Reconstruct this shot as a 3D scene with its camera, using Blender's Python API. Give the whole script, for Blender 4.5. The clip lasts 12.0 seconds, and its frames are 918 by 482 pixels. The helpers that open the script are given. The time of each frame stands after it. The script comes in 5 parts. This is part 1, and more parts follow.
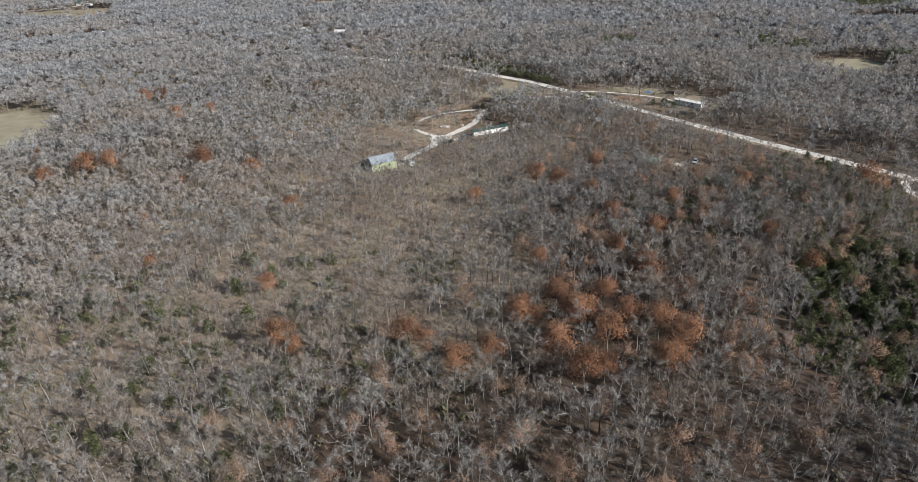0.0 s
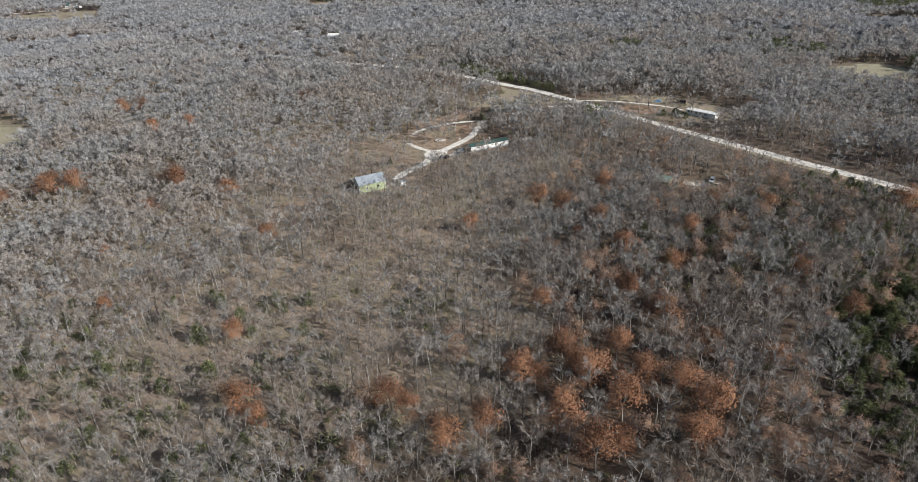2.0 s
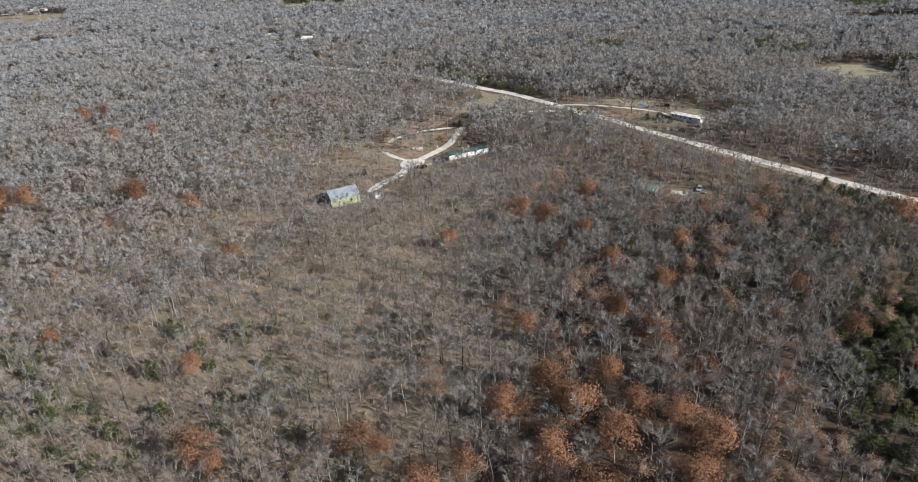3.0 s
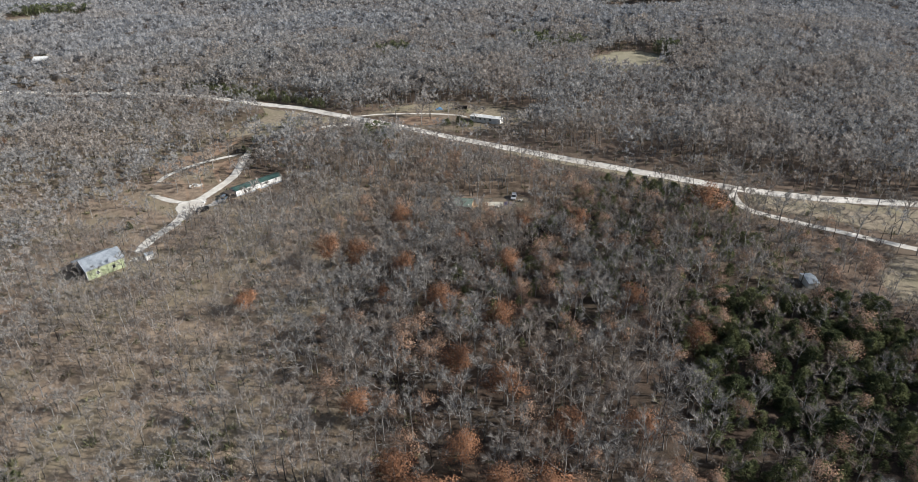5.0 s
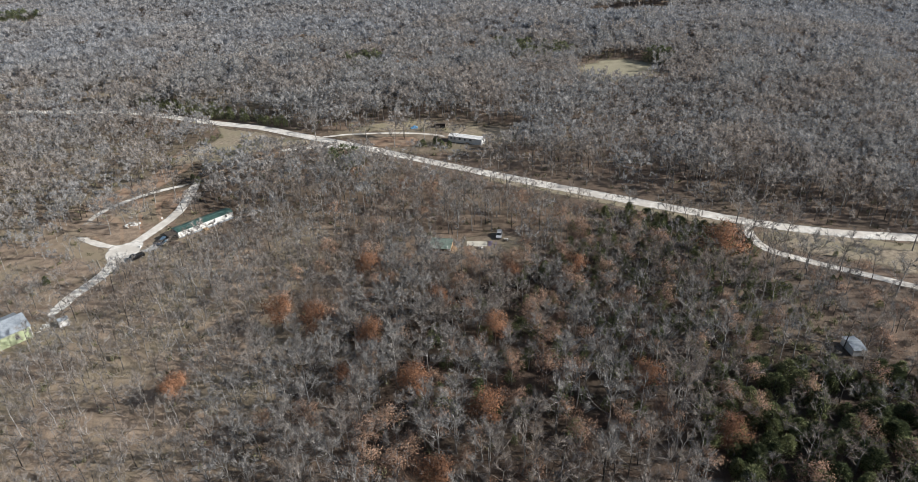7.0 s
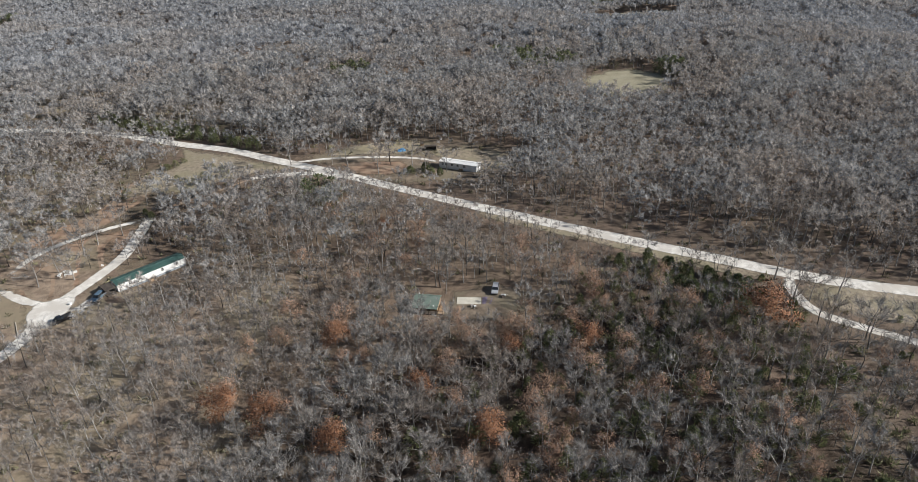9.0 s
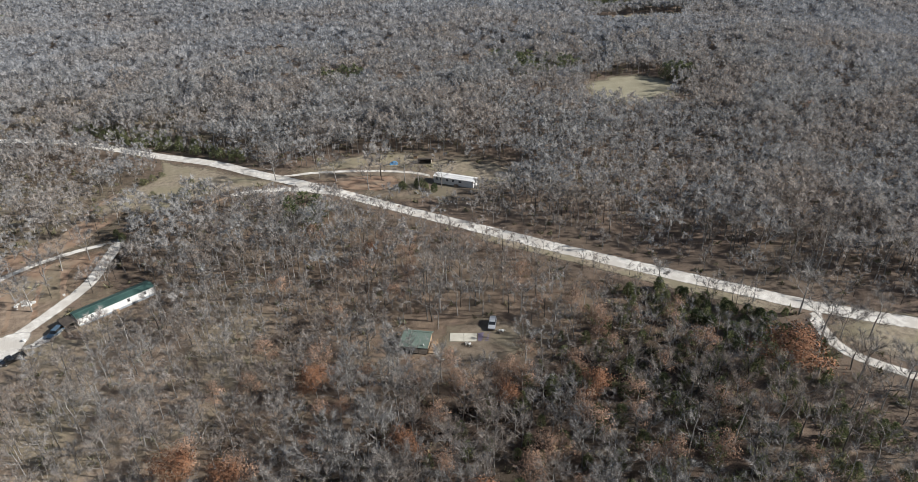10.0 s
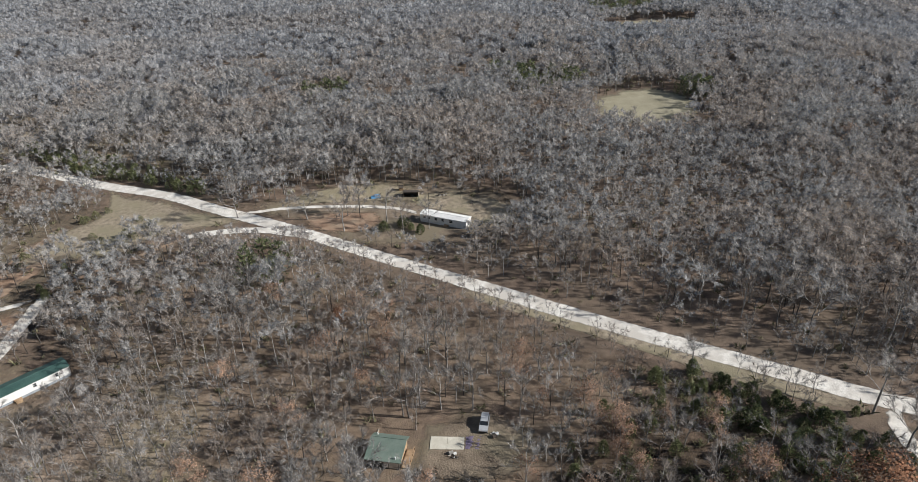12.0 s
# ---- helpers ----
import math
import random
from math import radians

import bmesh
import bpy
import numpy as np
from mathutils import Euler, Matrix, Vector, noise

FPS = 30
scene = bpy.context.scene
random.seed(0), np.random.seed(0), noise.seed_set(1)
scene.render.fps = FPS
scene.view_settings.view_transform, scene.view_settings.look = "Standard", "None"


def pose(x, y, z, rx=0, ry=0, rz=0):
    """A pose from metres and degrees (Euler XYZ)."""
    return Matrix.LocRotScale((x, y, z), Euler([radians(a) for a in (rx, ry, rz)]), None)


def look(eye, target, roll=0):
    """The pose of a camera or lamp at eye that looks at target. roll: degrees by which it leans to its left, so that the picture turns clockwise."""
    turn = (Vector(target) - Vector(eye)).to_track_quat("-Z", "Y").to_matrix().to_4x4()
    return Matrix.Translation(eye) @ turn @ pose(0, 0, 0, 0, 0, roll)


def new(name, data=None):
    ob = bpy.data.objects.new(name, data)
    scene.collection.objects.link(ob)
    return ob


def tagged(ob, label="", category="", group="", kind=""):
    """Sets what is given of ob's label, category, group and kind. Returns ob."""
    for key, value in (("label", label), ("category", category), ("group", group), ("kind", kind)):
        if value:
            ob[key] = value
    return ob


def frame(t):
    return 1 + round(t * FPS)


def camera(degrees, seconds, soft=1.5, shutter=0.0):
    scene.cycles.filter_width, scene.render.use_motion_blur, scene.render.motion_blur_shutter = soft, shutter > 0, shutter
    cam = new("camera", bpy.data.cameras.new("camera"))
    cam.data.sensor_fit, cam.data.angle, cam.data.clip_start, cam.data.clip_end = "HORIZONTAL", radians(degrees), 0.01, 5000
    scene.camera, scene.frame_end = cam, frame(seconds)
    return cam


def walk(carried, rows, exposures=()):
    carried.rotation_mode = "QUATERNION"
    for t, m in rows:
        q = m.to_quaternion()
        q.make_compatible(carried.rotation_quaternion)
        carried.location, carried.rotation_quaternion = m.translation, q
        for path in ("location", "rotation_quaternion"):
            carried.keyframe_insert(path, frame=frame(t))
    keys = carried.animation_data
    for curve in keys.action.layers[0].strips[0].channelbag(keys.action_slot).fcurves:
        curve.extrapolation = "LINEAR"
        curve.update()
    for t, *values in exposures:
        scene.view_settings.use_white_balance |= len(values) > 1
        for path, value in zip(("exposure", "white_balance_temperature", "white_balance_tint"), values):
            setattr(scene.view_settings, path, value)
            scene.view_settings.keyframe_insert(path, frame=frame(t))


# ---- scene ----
cam = camera(70.3, 12.0, soft=0.6)
METRES, EYE, TILT, LEAN, TURN = 220.0, 116.6, -0.46, -1.68, 0.0
ROWS = [
    (0.0, 0.0, 0.0, 0.0, -1.68, -27.18, 3.27),
    (0.5, 0.0043, 0.0324, -0.0015, -1.65, -27.19, 3.32),
    (1.0, 0.0088, 0.0657, -0.0029, -1.62, -27.21, 3.37),
    (1.5, 0.0131, 0.099, -0.0041, -1.58, -27.21, 3.42),
    (2.0, 0.0174, 0.1325, -0.0053, -1.55, -27.24, 3.44),
    (2.5, 0.0221, 0.1664, -0.0067, -1.52, -27.24, 3.47),
    (4.5, 0.0465, 0.3143, -0.0146, -18.27, -28.42, 3.27),
    (5.0, 0.0556, 0.3554, -0.0162, -21.72, -28.65, 3.15),
    (5.5, 0.0702, 0.3953, -0.0187, -22.78, -28.71, 3.12),
    (6.0, 0.0876, 0.4349, -0.0217, -23.18, -28.7, 3.12),
    (6.5, 0.1067, 0.4747, -0.0248, -23.39, -28.69, 3.13),
    (7.0, 0.1267, 0.5151, -0.0284, -23.51, -28.66, 3.13),
    (9.0, 0.2124, 0.6761, -0.0402, -23.53, -28.65, 3.1),
    (9.5, 0.2345, 0.7162, -0.0434, -23.52, -28.65, 3.1),
    (10.0, 0.2563, 0.7561, -0.0468, -23.52, -28.65, 3.11),
    (10.5, 0.2789, 0.7957, -0.0501, -23.52, -28.64, 3.11),
    (11.0, 0.3015, 0.8352, -0.0536, -23.49, -28.63, 3.09),
    (11.5, 0.3234, 0.8751, -0.0569, -23.46, -28.65, 3.05),
    (12.0, 0.3481, 0.9218, -0.0614, -23.3, -28.59, 3.11),
]
walk(cam, [(t, pose(0, 0, EYE, TILT, LEAN, TURN) @ pose(METRES * x, METRES * y, METRES * z, 90 + pitch, roll, yaw)) for t, x, y, z, yaw, pitch, roll in ROWS])

# ---- world and sun ----
SUN_AZ, SUN_EL = 120.0, 29.0          # clockwise from +y, above the horizon
world = bpy.data.worlds.new("sky")
scene.world = world
world.use_nodes = True
wn = world.node_tree.nodes
sky = wn.new("ShaderNodeTexSky")
sky.sky_type, sky.sun_disc = "NISHITA", False
sky.sun_elevation, sky.sun_rotation = radians(SUN_EL), radians(SUN_AZ)
world.node_tree.links.new(sky.outputs[0], wn["Background"].inputs[0])
wn["Background"].inputs[1].default_value = 0.06
sun_data = bpy.data.lights.new("sun", "SUN")
sun_data.energy, sun_data.angle, sun_data.color = 5.0, radians(0.5), (0.985, 0.975, 0.955)
sun = new("sun", sun_data)
SUN_DIR = Vector((math.sin(radians(SUN_AZ)) * math.cos(radians(SUN_EL)), math.cos(radians(SUN_AZ)) * math.cos(radians(SUN_EL)), math.sin(radians(SUN_EL))))
sun.matrix_world = look(SUN_DIR * 400 + Vector((60, 300, 0)), Vector((60, 300, 0)))
scene.view_settings.exposure = 0.25


# ---- materials ----
def material(name, dark, light, size=1.0, fine=0.12, rough=0.9, bump=0.0, metal=0.0, islands=0.0, objects=0.0, edge="", spread=(0.35, 0.65), tint=None, tint_size=20.0, coat=0.0, mesh_size=0.16, thin=0.0, fray_range=(0.22, 0.78), feather=0.0):
    """A surface between two colours at two scales of noise; edge: a vertex value at which the sheet frays out; tint: a third colour in wide patches."""
    m = bpy.data.materials.new(name)
    m.use_nodes = True
    nt = m.node_tree
    n, link = nt.nodes, nt.links.new
    bsdf = n["Principled BSDF"]
    bsdf.inputs["Roughness"].default_value = rough
    bsdf.inputs["Metallic"].default_value = metal
    bsdf.inputs["Coat Weight"].default_value = coat
    bsdf.inputs["Specular IOR Level"].default_value = 0.3 if rough > 0.7 else 0.5
    geo = n.new("ShaderNodeNewGeometry")

    def noise_at(length, detail):
        t = n.new("ShaderNodeTexNoise")
        t.inputs["Scale"].default_value = 1.0 / length
        t.inputs["Detail"].default_value = detail
        link(geo.outputs["Position"], t.inputs["Vector"])
        return t.outputs["Fac"]

    def calc(kind, a, b):
        c = n.new("ShaderNodeMath")
        c.operation = kind
        for i, v in enumerate((a, b)):
            if isinstance(v, (int, float)):
                c.inputs[i].default_value = v
            else:
                link(v, c.inputs[i])
        return c.outputs[0]

    big, small = noise_at(size, 4), noise_at(fine, 3)
    fac = calc("ADD", calc("MULTIPLY", big, 0.6), calc("MULTIPLY", small, 0.4))
    if islands:
        fac = calc("ADD", fac, calc("MULTIPLY", calc("SUBTRACT", geo.outputs["Random Per Island"], 0.5), islands))
    if objects:
        info = n.new("ShaderNodeObjectInfo")
        fac = calc("ADD", fac, calc("MULTIPLY", calc("SUBTRACT", info.outputs["Random"], 0.5), objects))
    ramp = n.new("ShaderNodeValToRGB")
    ramp.color_ramp.elements[0].position, ramp.color_ramp.elements[1].position = spread
    ramp.color_ramp.elements[0].color, ramp.color_ramp.elements[1].color = (*dark, 1), (*light, 1)
    link(fac, ramp.inputs[0])
    colour = ramp.outputs[0]
    if tint:
        mix = n.new("ShaderNodeMix")
        mix.data_type = "RGBA"
        edge_ramp = n.new("ShaderNodeMapRange")
        edge_ramp.inputs["From Min"].default_value, edge_ramp.inputs["From Max"].default_value = 0.45, 0.62
        link(noise_at(tint_size, 5), edge_ramp.inputs["Value"])
        link(edge_ramp.outputs[0], mix.inputs["Factor"])
        link(colour, mix.inputs["A"])
        mix.inputs["B"].default_value = (*tint, 1)
        colour = mix.outputs["Result"]
    link(colour, bsdf.inputs["Base Color"])
    if bump:
        b = n.new("ShaderNodeBump")
        b.inputs["Strength"].default_value, b.inputs["Distance"].default_value = bump, fine
        link(small, b.inputs["Height"])
        link(b.outputs[0], bsdf.inputs["Normal"])
    surface = bsdf.outputs[0]
    if thin:
        through_light = n.new("ShaderNodeBsdfTranslucent")
        link(colour, through_light.inputs["Color"])
        both = n.new("ShaderNodeMixShader")
        both.inputs[0].default_value = thin
        link(surface, both.inputs[1])
        link(through_light.outputs[0], both.inputs[2])
        surface = both.outputs[0]
        link(surface, n["Material Output"].inputs["Surface"])
    if feather:
        att = n.new("ShaderNodeAttribute")
        att.attribute_name = "cover"
        clump = n.new("ShaderNodeMapRange")
        clump.inputs["From Min"].default_value, clump.inputs["From Max"].default_value = 0.3, 0.7
        clump.inputs["To Min"].default_value, clump.inputs["To Max"].default_value = 0.35, 1.5
        link(noise_at(mesh_size, 2), clump.inputs["Value"])
        clear = n.new("ShaderNodeBsdfTransparent")
        shade = n.new("ShaderNodeMixShader")
        link(calc("MULTIPLY", calc("MULTIPLY", att.outputs["Fac"], feather), clump.outputs[0]), shade.inputs[0])
        link(clear.outputs[0], shade.inputs[1])
        link(surface, shade.inputs[2])
        link(shade.outputs[0], n["Material Output"].inputs["Surface"])
    if edge:
        att = n.new("ShaderNodeAttribute")
        att.attribute_name = edge
        fray = n.new("ShaderNodeMapRange")
        fray.inputs["From Min"].default_value, fray.inputs["From Max"].default_value = fray_range
        link(calc("ADD", calc("MULTIPLY", noise_at(2.2, 5), 0.75), calc("SUBTRACT", att.outputs["Fac"], 0.4)), fray.inputs["Value"])
        clear = n.new("ShaderNodeBsdfTransparent")
        shade = n.new("ShaderNodeMixShader")
        link(fray.outputs[0], shade.inputs[0])
        link(clear.outputs[0], shade.inputs[1])
        link(bsdf.outputs[0], shade.inputs[2])
        link(shade.outputs[0], n["Material Output"].inputs["Surface"])
    return m


M_LITTER = material("leaf_litter", (0.07, 0.05, 0.038), (0.26, 0.187, 0.135), 3.5, 0.35, bump=0.6, tint=(0.17, 0.128, 0.092), tint_size=30)
# litter under the dense trees: back-lit shade put into a darker brown
M_HOLLOW = material("shade_darkened_litter", (0.03, 0.021, 0.016), (0.15, 0.102, 0.072), 3.0, 0.35, bump=0.6, edge="cover", tint=(0.08, 0.06, 0.042), tint_size=20)
M_OPEN_FLOOR = material("tan_grass_and_litter", (0.145, 0.104, 0.075), (0.40, 0.305, 0.222), 3.0, 0.35, bump=0.6, edge="cover", tint=(0.28, 0.228, 0.155), tint_size=22)
M_GRASS = material("dry_grass", (0.175, 0.138, 0.098), (0.45, 0.375, 0.275), 1.6, 0.3, bump=0.8, edge="cover", tint=(0.29, 0.25, 0.165), tint_size=12)
M_PASTURE = material("pasture_grass", (0.25, 0.225, 0.15), (0.40, 0.355, 0.25), 9.0, 0.8, bump=0.4, edge="cover")
M_SOIL = material("red_brown_soil", (0.21, 0.132, 0.086), (0.40, 0.275, 0.19), 3.0, 0.4, bump=0.4, edge="cover", tint=(0.34, 0.255, 0.18), tint_size=9)
M_YARD = material("trodden_brown_yard", (0.125, 0.095, 0.068), (0.29, 0.228, 0.165), 3.0, 0.4, bump=0.5, edge="cover", tint=(0.21, 0.175, 0.12), tint_size=10)
M_GRAVEL = material("pale_gravel", (0.50, 0.455, 0.395), (0.84, 0.80, 0.73), 2.2, 0.35, bump=0.4, edge="cover", spread=(0.33, 0.60), fray_range=(0.40, 0.62), tint=(0.62, 0.57, 0.50), tint_size=7)
M_BARK = material("oak_bark", (0.055, 0.048, 0.042), (0.34, 0.32, 0.30), 6.0, 0.3, islands=0.6)
M_TWIG = material("oak_twig", (0.15, 0.136, 0.124), (0.45, 0.427, 0.403), 9.0, 0.5, islands=0.45, tint=(0.29, 0.245, 0.21), tint_size=25, thin=0.1)
M_SPRAY = material("oak_twig_spray", (0.20, 0.187, 0.174), (0.37, 0.352, 0.332), 9.0, 3.0, islands=0.15, tint=(0.28, 0.238, 0.205), tint_size=25, feather=0.42, mesh_size=0.2, thin=0.18)
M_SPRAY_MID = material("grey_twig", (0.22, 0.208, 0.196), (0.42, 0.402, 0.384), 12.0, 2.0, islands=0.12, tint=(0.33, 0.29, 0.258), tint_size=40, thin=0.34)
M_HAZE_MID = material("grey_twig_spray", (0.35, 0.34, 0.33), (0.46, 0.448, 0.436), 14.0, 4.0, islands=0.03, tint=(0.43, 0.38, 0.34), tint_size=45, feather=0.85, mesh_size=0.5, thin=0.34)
M_BENCH = material("brown_leaf_litter", (0.085, 0.06, 0.043), (0.285, 0.205, 0.145), 2.6, 0.3, bump=0.7, edge="cover", tint=(0.20, 0.15, 0.104), tint_size=14)
# far twigs carry a faint blue: distance haze put into their colour
M_TWIG_FAR_HAZED = material("far_twig_haze_tinted", (0.34, 0.340, 0.348), (0.43, 0.430, 0.438), 16.0, 9.0, islands=0.0, tint=(0.40, 0.376, 0.36), tint_size=90, feather=1.25, mesh_size=0.9, thin=0.34)
M_RUSSET = material("russet_oak_leaf", (0.12, 0.056, 0.03), (0.33, 0.165, 0.092), 4.0, 0.4, islands=0.45, objects=0.45)
M_TAN_LEAF = material("tan_oak_leaf", (0.19, 0.112, 0.074), (0.42, 0.265, 0.18), 6.0, 0.4, islands=0.45, objects=0.4)
M_CEDAR = material("cedar_needle", (0.07, 0.088, 0.042), (0.25, 0.265, 0.13), 2.0, 0.3, islands=0.5, objects=0.5, thin=0.32)
M_BRUSH = material("brush_leaf", (0.09, 0.088, 0.045), (0.25, 0.23, 0.135), 9.0, 0.5, islands=0.5)
M_OLIVE = material("olive_undergrowth", (0.115, 0.122, 0.062), (0.29, 0.28, 0.16), 6.0, 0.4, islands=0.5, thin=0.32)
M_WHITE = material("white_metal_siding", (0.70, 0.69, 0.66), (0.84, 0.83, 0.80), 1.5, 0.3, rough=0.55)
M_GREEN_ROOF = material("green_metal_roof", (0.034, 0.075, 0.064), (0.075, 0.14, 0.12), 2.5, 0.3, rough=0.5)
M_GREY_GREEN = material("faded_green_roofing", (0.11, 0.155, 0.125), (0.19, 0.235, 0.195), 2.0, 0.3, rough=0.7)
M_TIN = material("weathered_tin_roof", (0.22, 0.25, 0.28), (0.46, 0.50, 0.54), 1.8, 0.25, rough=0.5, metal=0.25)
M_PALE_GREEN = material("pale_green_siding", (0.36, 0.41, 0.24), (0.50, 0.55, 0.35), 1.5, 0.2, rough=0.7)
M_DARK_WOOD = material("dark_weathered_wood", (0.05, 0.042, 0.036), (0.13, 0.105, 0.085), 1.0, 0.15)
M_DECK = material("deck_boards", (0.26, 0.17, 0.10), (0.42, 0.30, 0.19), 1.0, 0.15)
M_CONCRETE = material("pale_concrete", (0.50, 0.46, 0.37), (0.68, 0.64, 0.54), 1.8, 0.2, bump=0.2)
M_TARP = material("violet_grey_tarp", (0.13, 0.105, 0.15), (0.22, 0.18, 0.25), 1.2, 0.2, rough=0.5)
M_BLUE_TARP = material("blue_tarp", (0.10, 0.31, 0.58), (0.18, 0.45, 0.74), 0.8, 0.2, rough=0.5)
M_PANE = material("window_glass", (0.02, 0.025, 0.03), (0.04, 0.045, 0.05), 1.0, 0.3, rough=0.08)
M_RUBBER = material("rubber", (0.02, 0.02, 0.02), (0.035, 0.035, 0.035), 0.4, 0.1)
M_CHROME = material("bright_metal", (0.55, 0.55, 0.56), (0.7, 0.7, 0.7), 0.4, 0.1, rough=0.3, metal=0.8)
M_BLACK_PAINT = material("black_car_paint", (0.012, 0.012, 0.014), (0.022, 0.022, 0.025), 1.0, 0.3, rough=0.25, coat=0.6)
M_SILVER_PAINT = material("silver_car_paint", (0.46, 0.47, 0.48), (0.54, 0.55, 0.56), 1.0, 0.3, rough=0.35, metal=0.2, coat=0.5)
M_BLUE_PAINT = material("grey_blue_car_paint", (0.13, 0.20, 0.26), (0.18, 0.26, 0.33), 1.0, 0.3, rough=0.25, metal=0.3, coat=0.6)
M_JUNK = material("weathered_junk", (0.10, 0.09, 0.08), (0.45, 0.42, 0.38), 0.7, 0.2, islands=0.9)
M_POLE = material("pale_timber", (0.38, 0.33, 0.26), (0.52, 0.46, 0.38), 0.8, 0.1)
M_LAMP = material("lamp_lens", (0.55, 0.55, 0.52), (0.65, 0.65, 0.62), 0.3, 0.1, rough=0.15)
M_TAIL = material("red_lens", (0.25, 0.02, 0.02), (0.32, 0.03, 0.03), 0.3, 0.1, rough=0.15)


# ---- mesh helpers ----
class Build:
    """Collects vertices and faces."""

    def __init__(self):
        self.v, self.f = [], []

    def add(self, verts, faces):
        o = len(self.v)
        self.v += [tuple(p) for p in verts]
        self.f += [tuple(i + o for i in face) for face in faces]
        return self

    def box(self, x0, y0, z0, x1, y1, z1):
        v = [(x0, y0, z0), (x1, y0, z0), (x1, y1, z0), (x0, y1, z0), (x0, y0, z1), (x1, y0, z1), (x1, y1, z1), (x0, y1, z1)]
        return self.add(v, [(3, 2, 1, 0), (4, 5, 6, 7), (0, 1, 5, 4), (1, 2, 6, 5), (2, 3, 7, 6), (3, 0, 4, 7)])

    def slab(self, quad, thick):
        """A flat piece with four top corners."""
        low = [(x, y, z - thick) for x, y, z in quad]
        return self.add(list(quad) + low, [(0, 1, 2, 3), (7, 6, 5, 4), (0, 4, 5, 1), (1, 5, 6, 2), (2, 6, 7, 3), (3, 7, 4, 0)])

    def prism(self, outline, y0, y1, y0b=None):
        """An outline in x and z drawn out along y."""
        k = len(outline)
        v = [(x, y0, z) for x, z in outline] + [(x, y1, z) for x, z in outline]
        return self.add(v, [tuple(range(k)), tuple(range(2 * k - 1, k - 1, -1))] + [(i, i + k, (i + 1) % k + k, (i + 1) % k) for i in range(k)])

    def tube(self, p, q, r0, r1, n=6):
        a, b = Vector(p), Vector(q)
        d = (b - a).normalized()
        s = d.orthogonal().normalized()
        t = d.cross(s)
        ring = [s * math.cos(2 * math.pi * i / n) + t * math.sin(2 * math.pi * i / n) for i in range(n)]
        v = [a + c * r0 for c in ring] + [b + c * r1 for c in ring]
        return self.add(v, [tuple(range(n - 1, -1, -1)), tuple(range(n, 2 * n))] + [(i, (i + 1) % n, (i + 1) % n + n, i + n) for i in range(n)])

    def mesh(self, name, mat, bevel=0.0):
        me = bpy.data.meshes.new(name)
        me.from_pydata(self.v, [], self.f)
        bm = bmesh.new()
        bm.from_mesh(me)
        bmesh.ops.recalc_face_normals(bm, faces=bm.faces)
        if bevel:
            bmesh.ops.bevel(bm, geom=list(bm.edges), offset=bevel, segments=2, affect="EDGES", clamp_overlap=True)
        bm.to_mesh(me)
        bm.free()
        me.materials.append(mat)
        return me


def part(name, built, mat, parent, label="", bevel=0.0):
    ob = new(name, built.mesh(name, mat, bevel))
    ob.parent = parent
    if label:
        tagged(ob, label)
    return ob


def thing(name, m, label, category, group="", kind=""):
    ob = new(name)
    ob.empty_display_size = 0.2
    ob.matrix_world = m
    return tagged(ob, label, category, group, kind)


def arrays_mesh(name, verts, tris, mats, index=None, normals=None, cover=None):
    me = bpy.data.meshes.new(name)
    verts, tris = np.asarray(verts, np.float32), np.asarray(tris, np.int32)
    me.vertices.add(len(verts))
    me.vertices.foreach_set("co", verts.ravel())
    me.loops.add(tris.size)
    me.loops.foreach_set("vertex_index", tris.ravel())
    me.polygons.add(len(tris))
    me.polygons.foreach_set("loop_start", np.arange(0, tris.size, 3, dtype=np.int32))
    for m in mats:
        me.materials.append(m)
    if index is not None:
        me.polygons.foreach_set("material_index", np.asarray(index, np.int32))
    if normals is not None:
        me.attributes.new("custom_normal", "FLOAT_VECTOR", "POINT").data.foreach_set("vector", np.asarray(normals, np.float32).ravel())
    if cover is not None:
        me.attributes.new("cover", "FLOAT", "POINT").data.foreach_set("value", np.asarray(cover, np.float32))
    me.update(calc_edges=True)
    return me


# ---- the lie of the land ----
HILLS = ((-35, 293, 60, 3.0), (108, 302, 50, -2.2), (22, 356, 45, -1.8), (150, 398, 45, -1.5), (167, 196, 45, 3.0))


def land(x, y):
    x, y = np.asarray(x, float), np.asarray(y, float)
    z = 0.0 * x
    for a, b, r, h in HILLS:
        z = z + h * np.exp(-((x - a) ** 2 + (y - b) ** 2) / r ** 2)
    far = np.clip((np.hypot(x - 40, y - 250) - 260) / 300, 0, 1)
    z = z + far * (2.5 * np.sin(x / 61 + 0.7) * np.cos(y / 83) + 1.5 * np.sin((x + y) / 37))
    return z


def ground_at(x, y):
    return float(land(x, y))


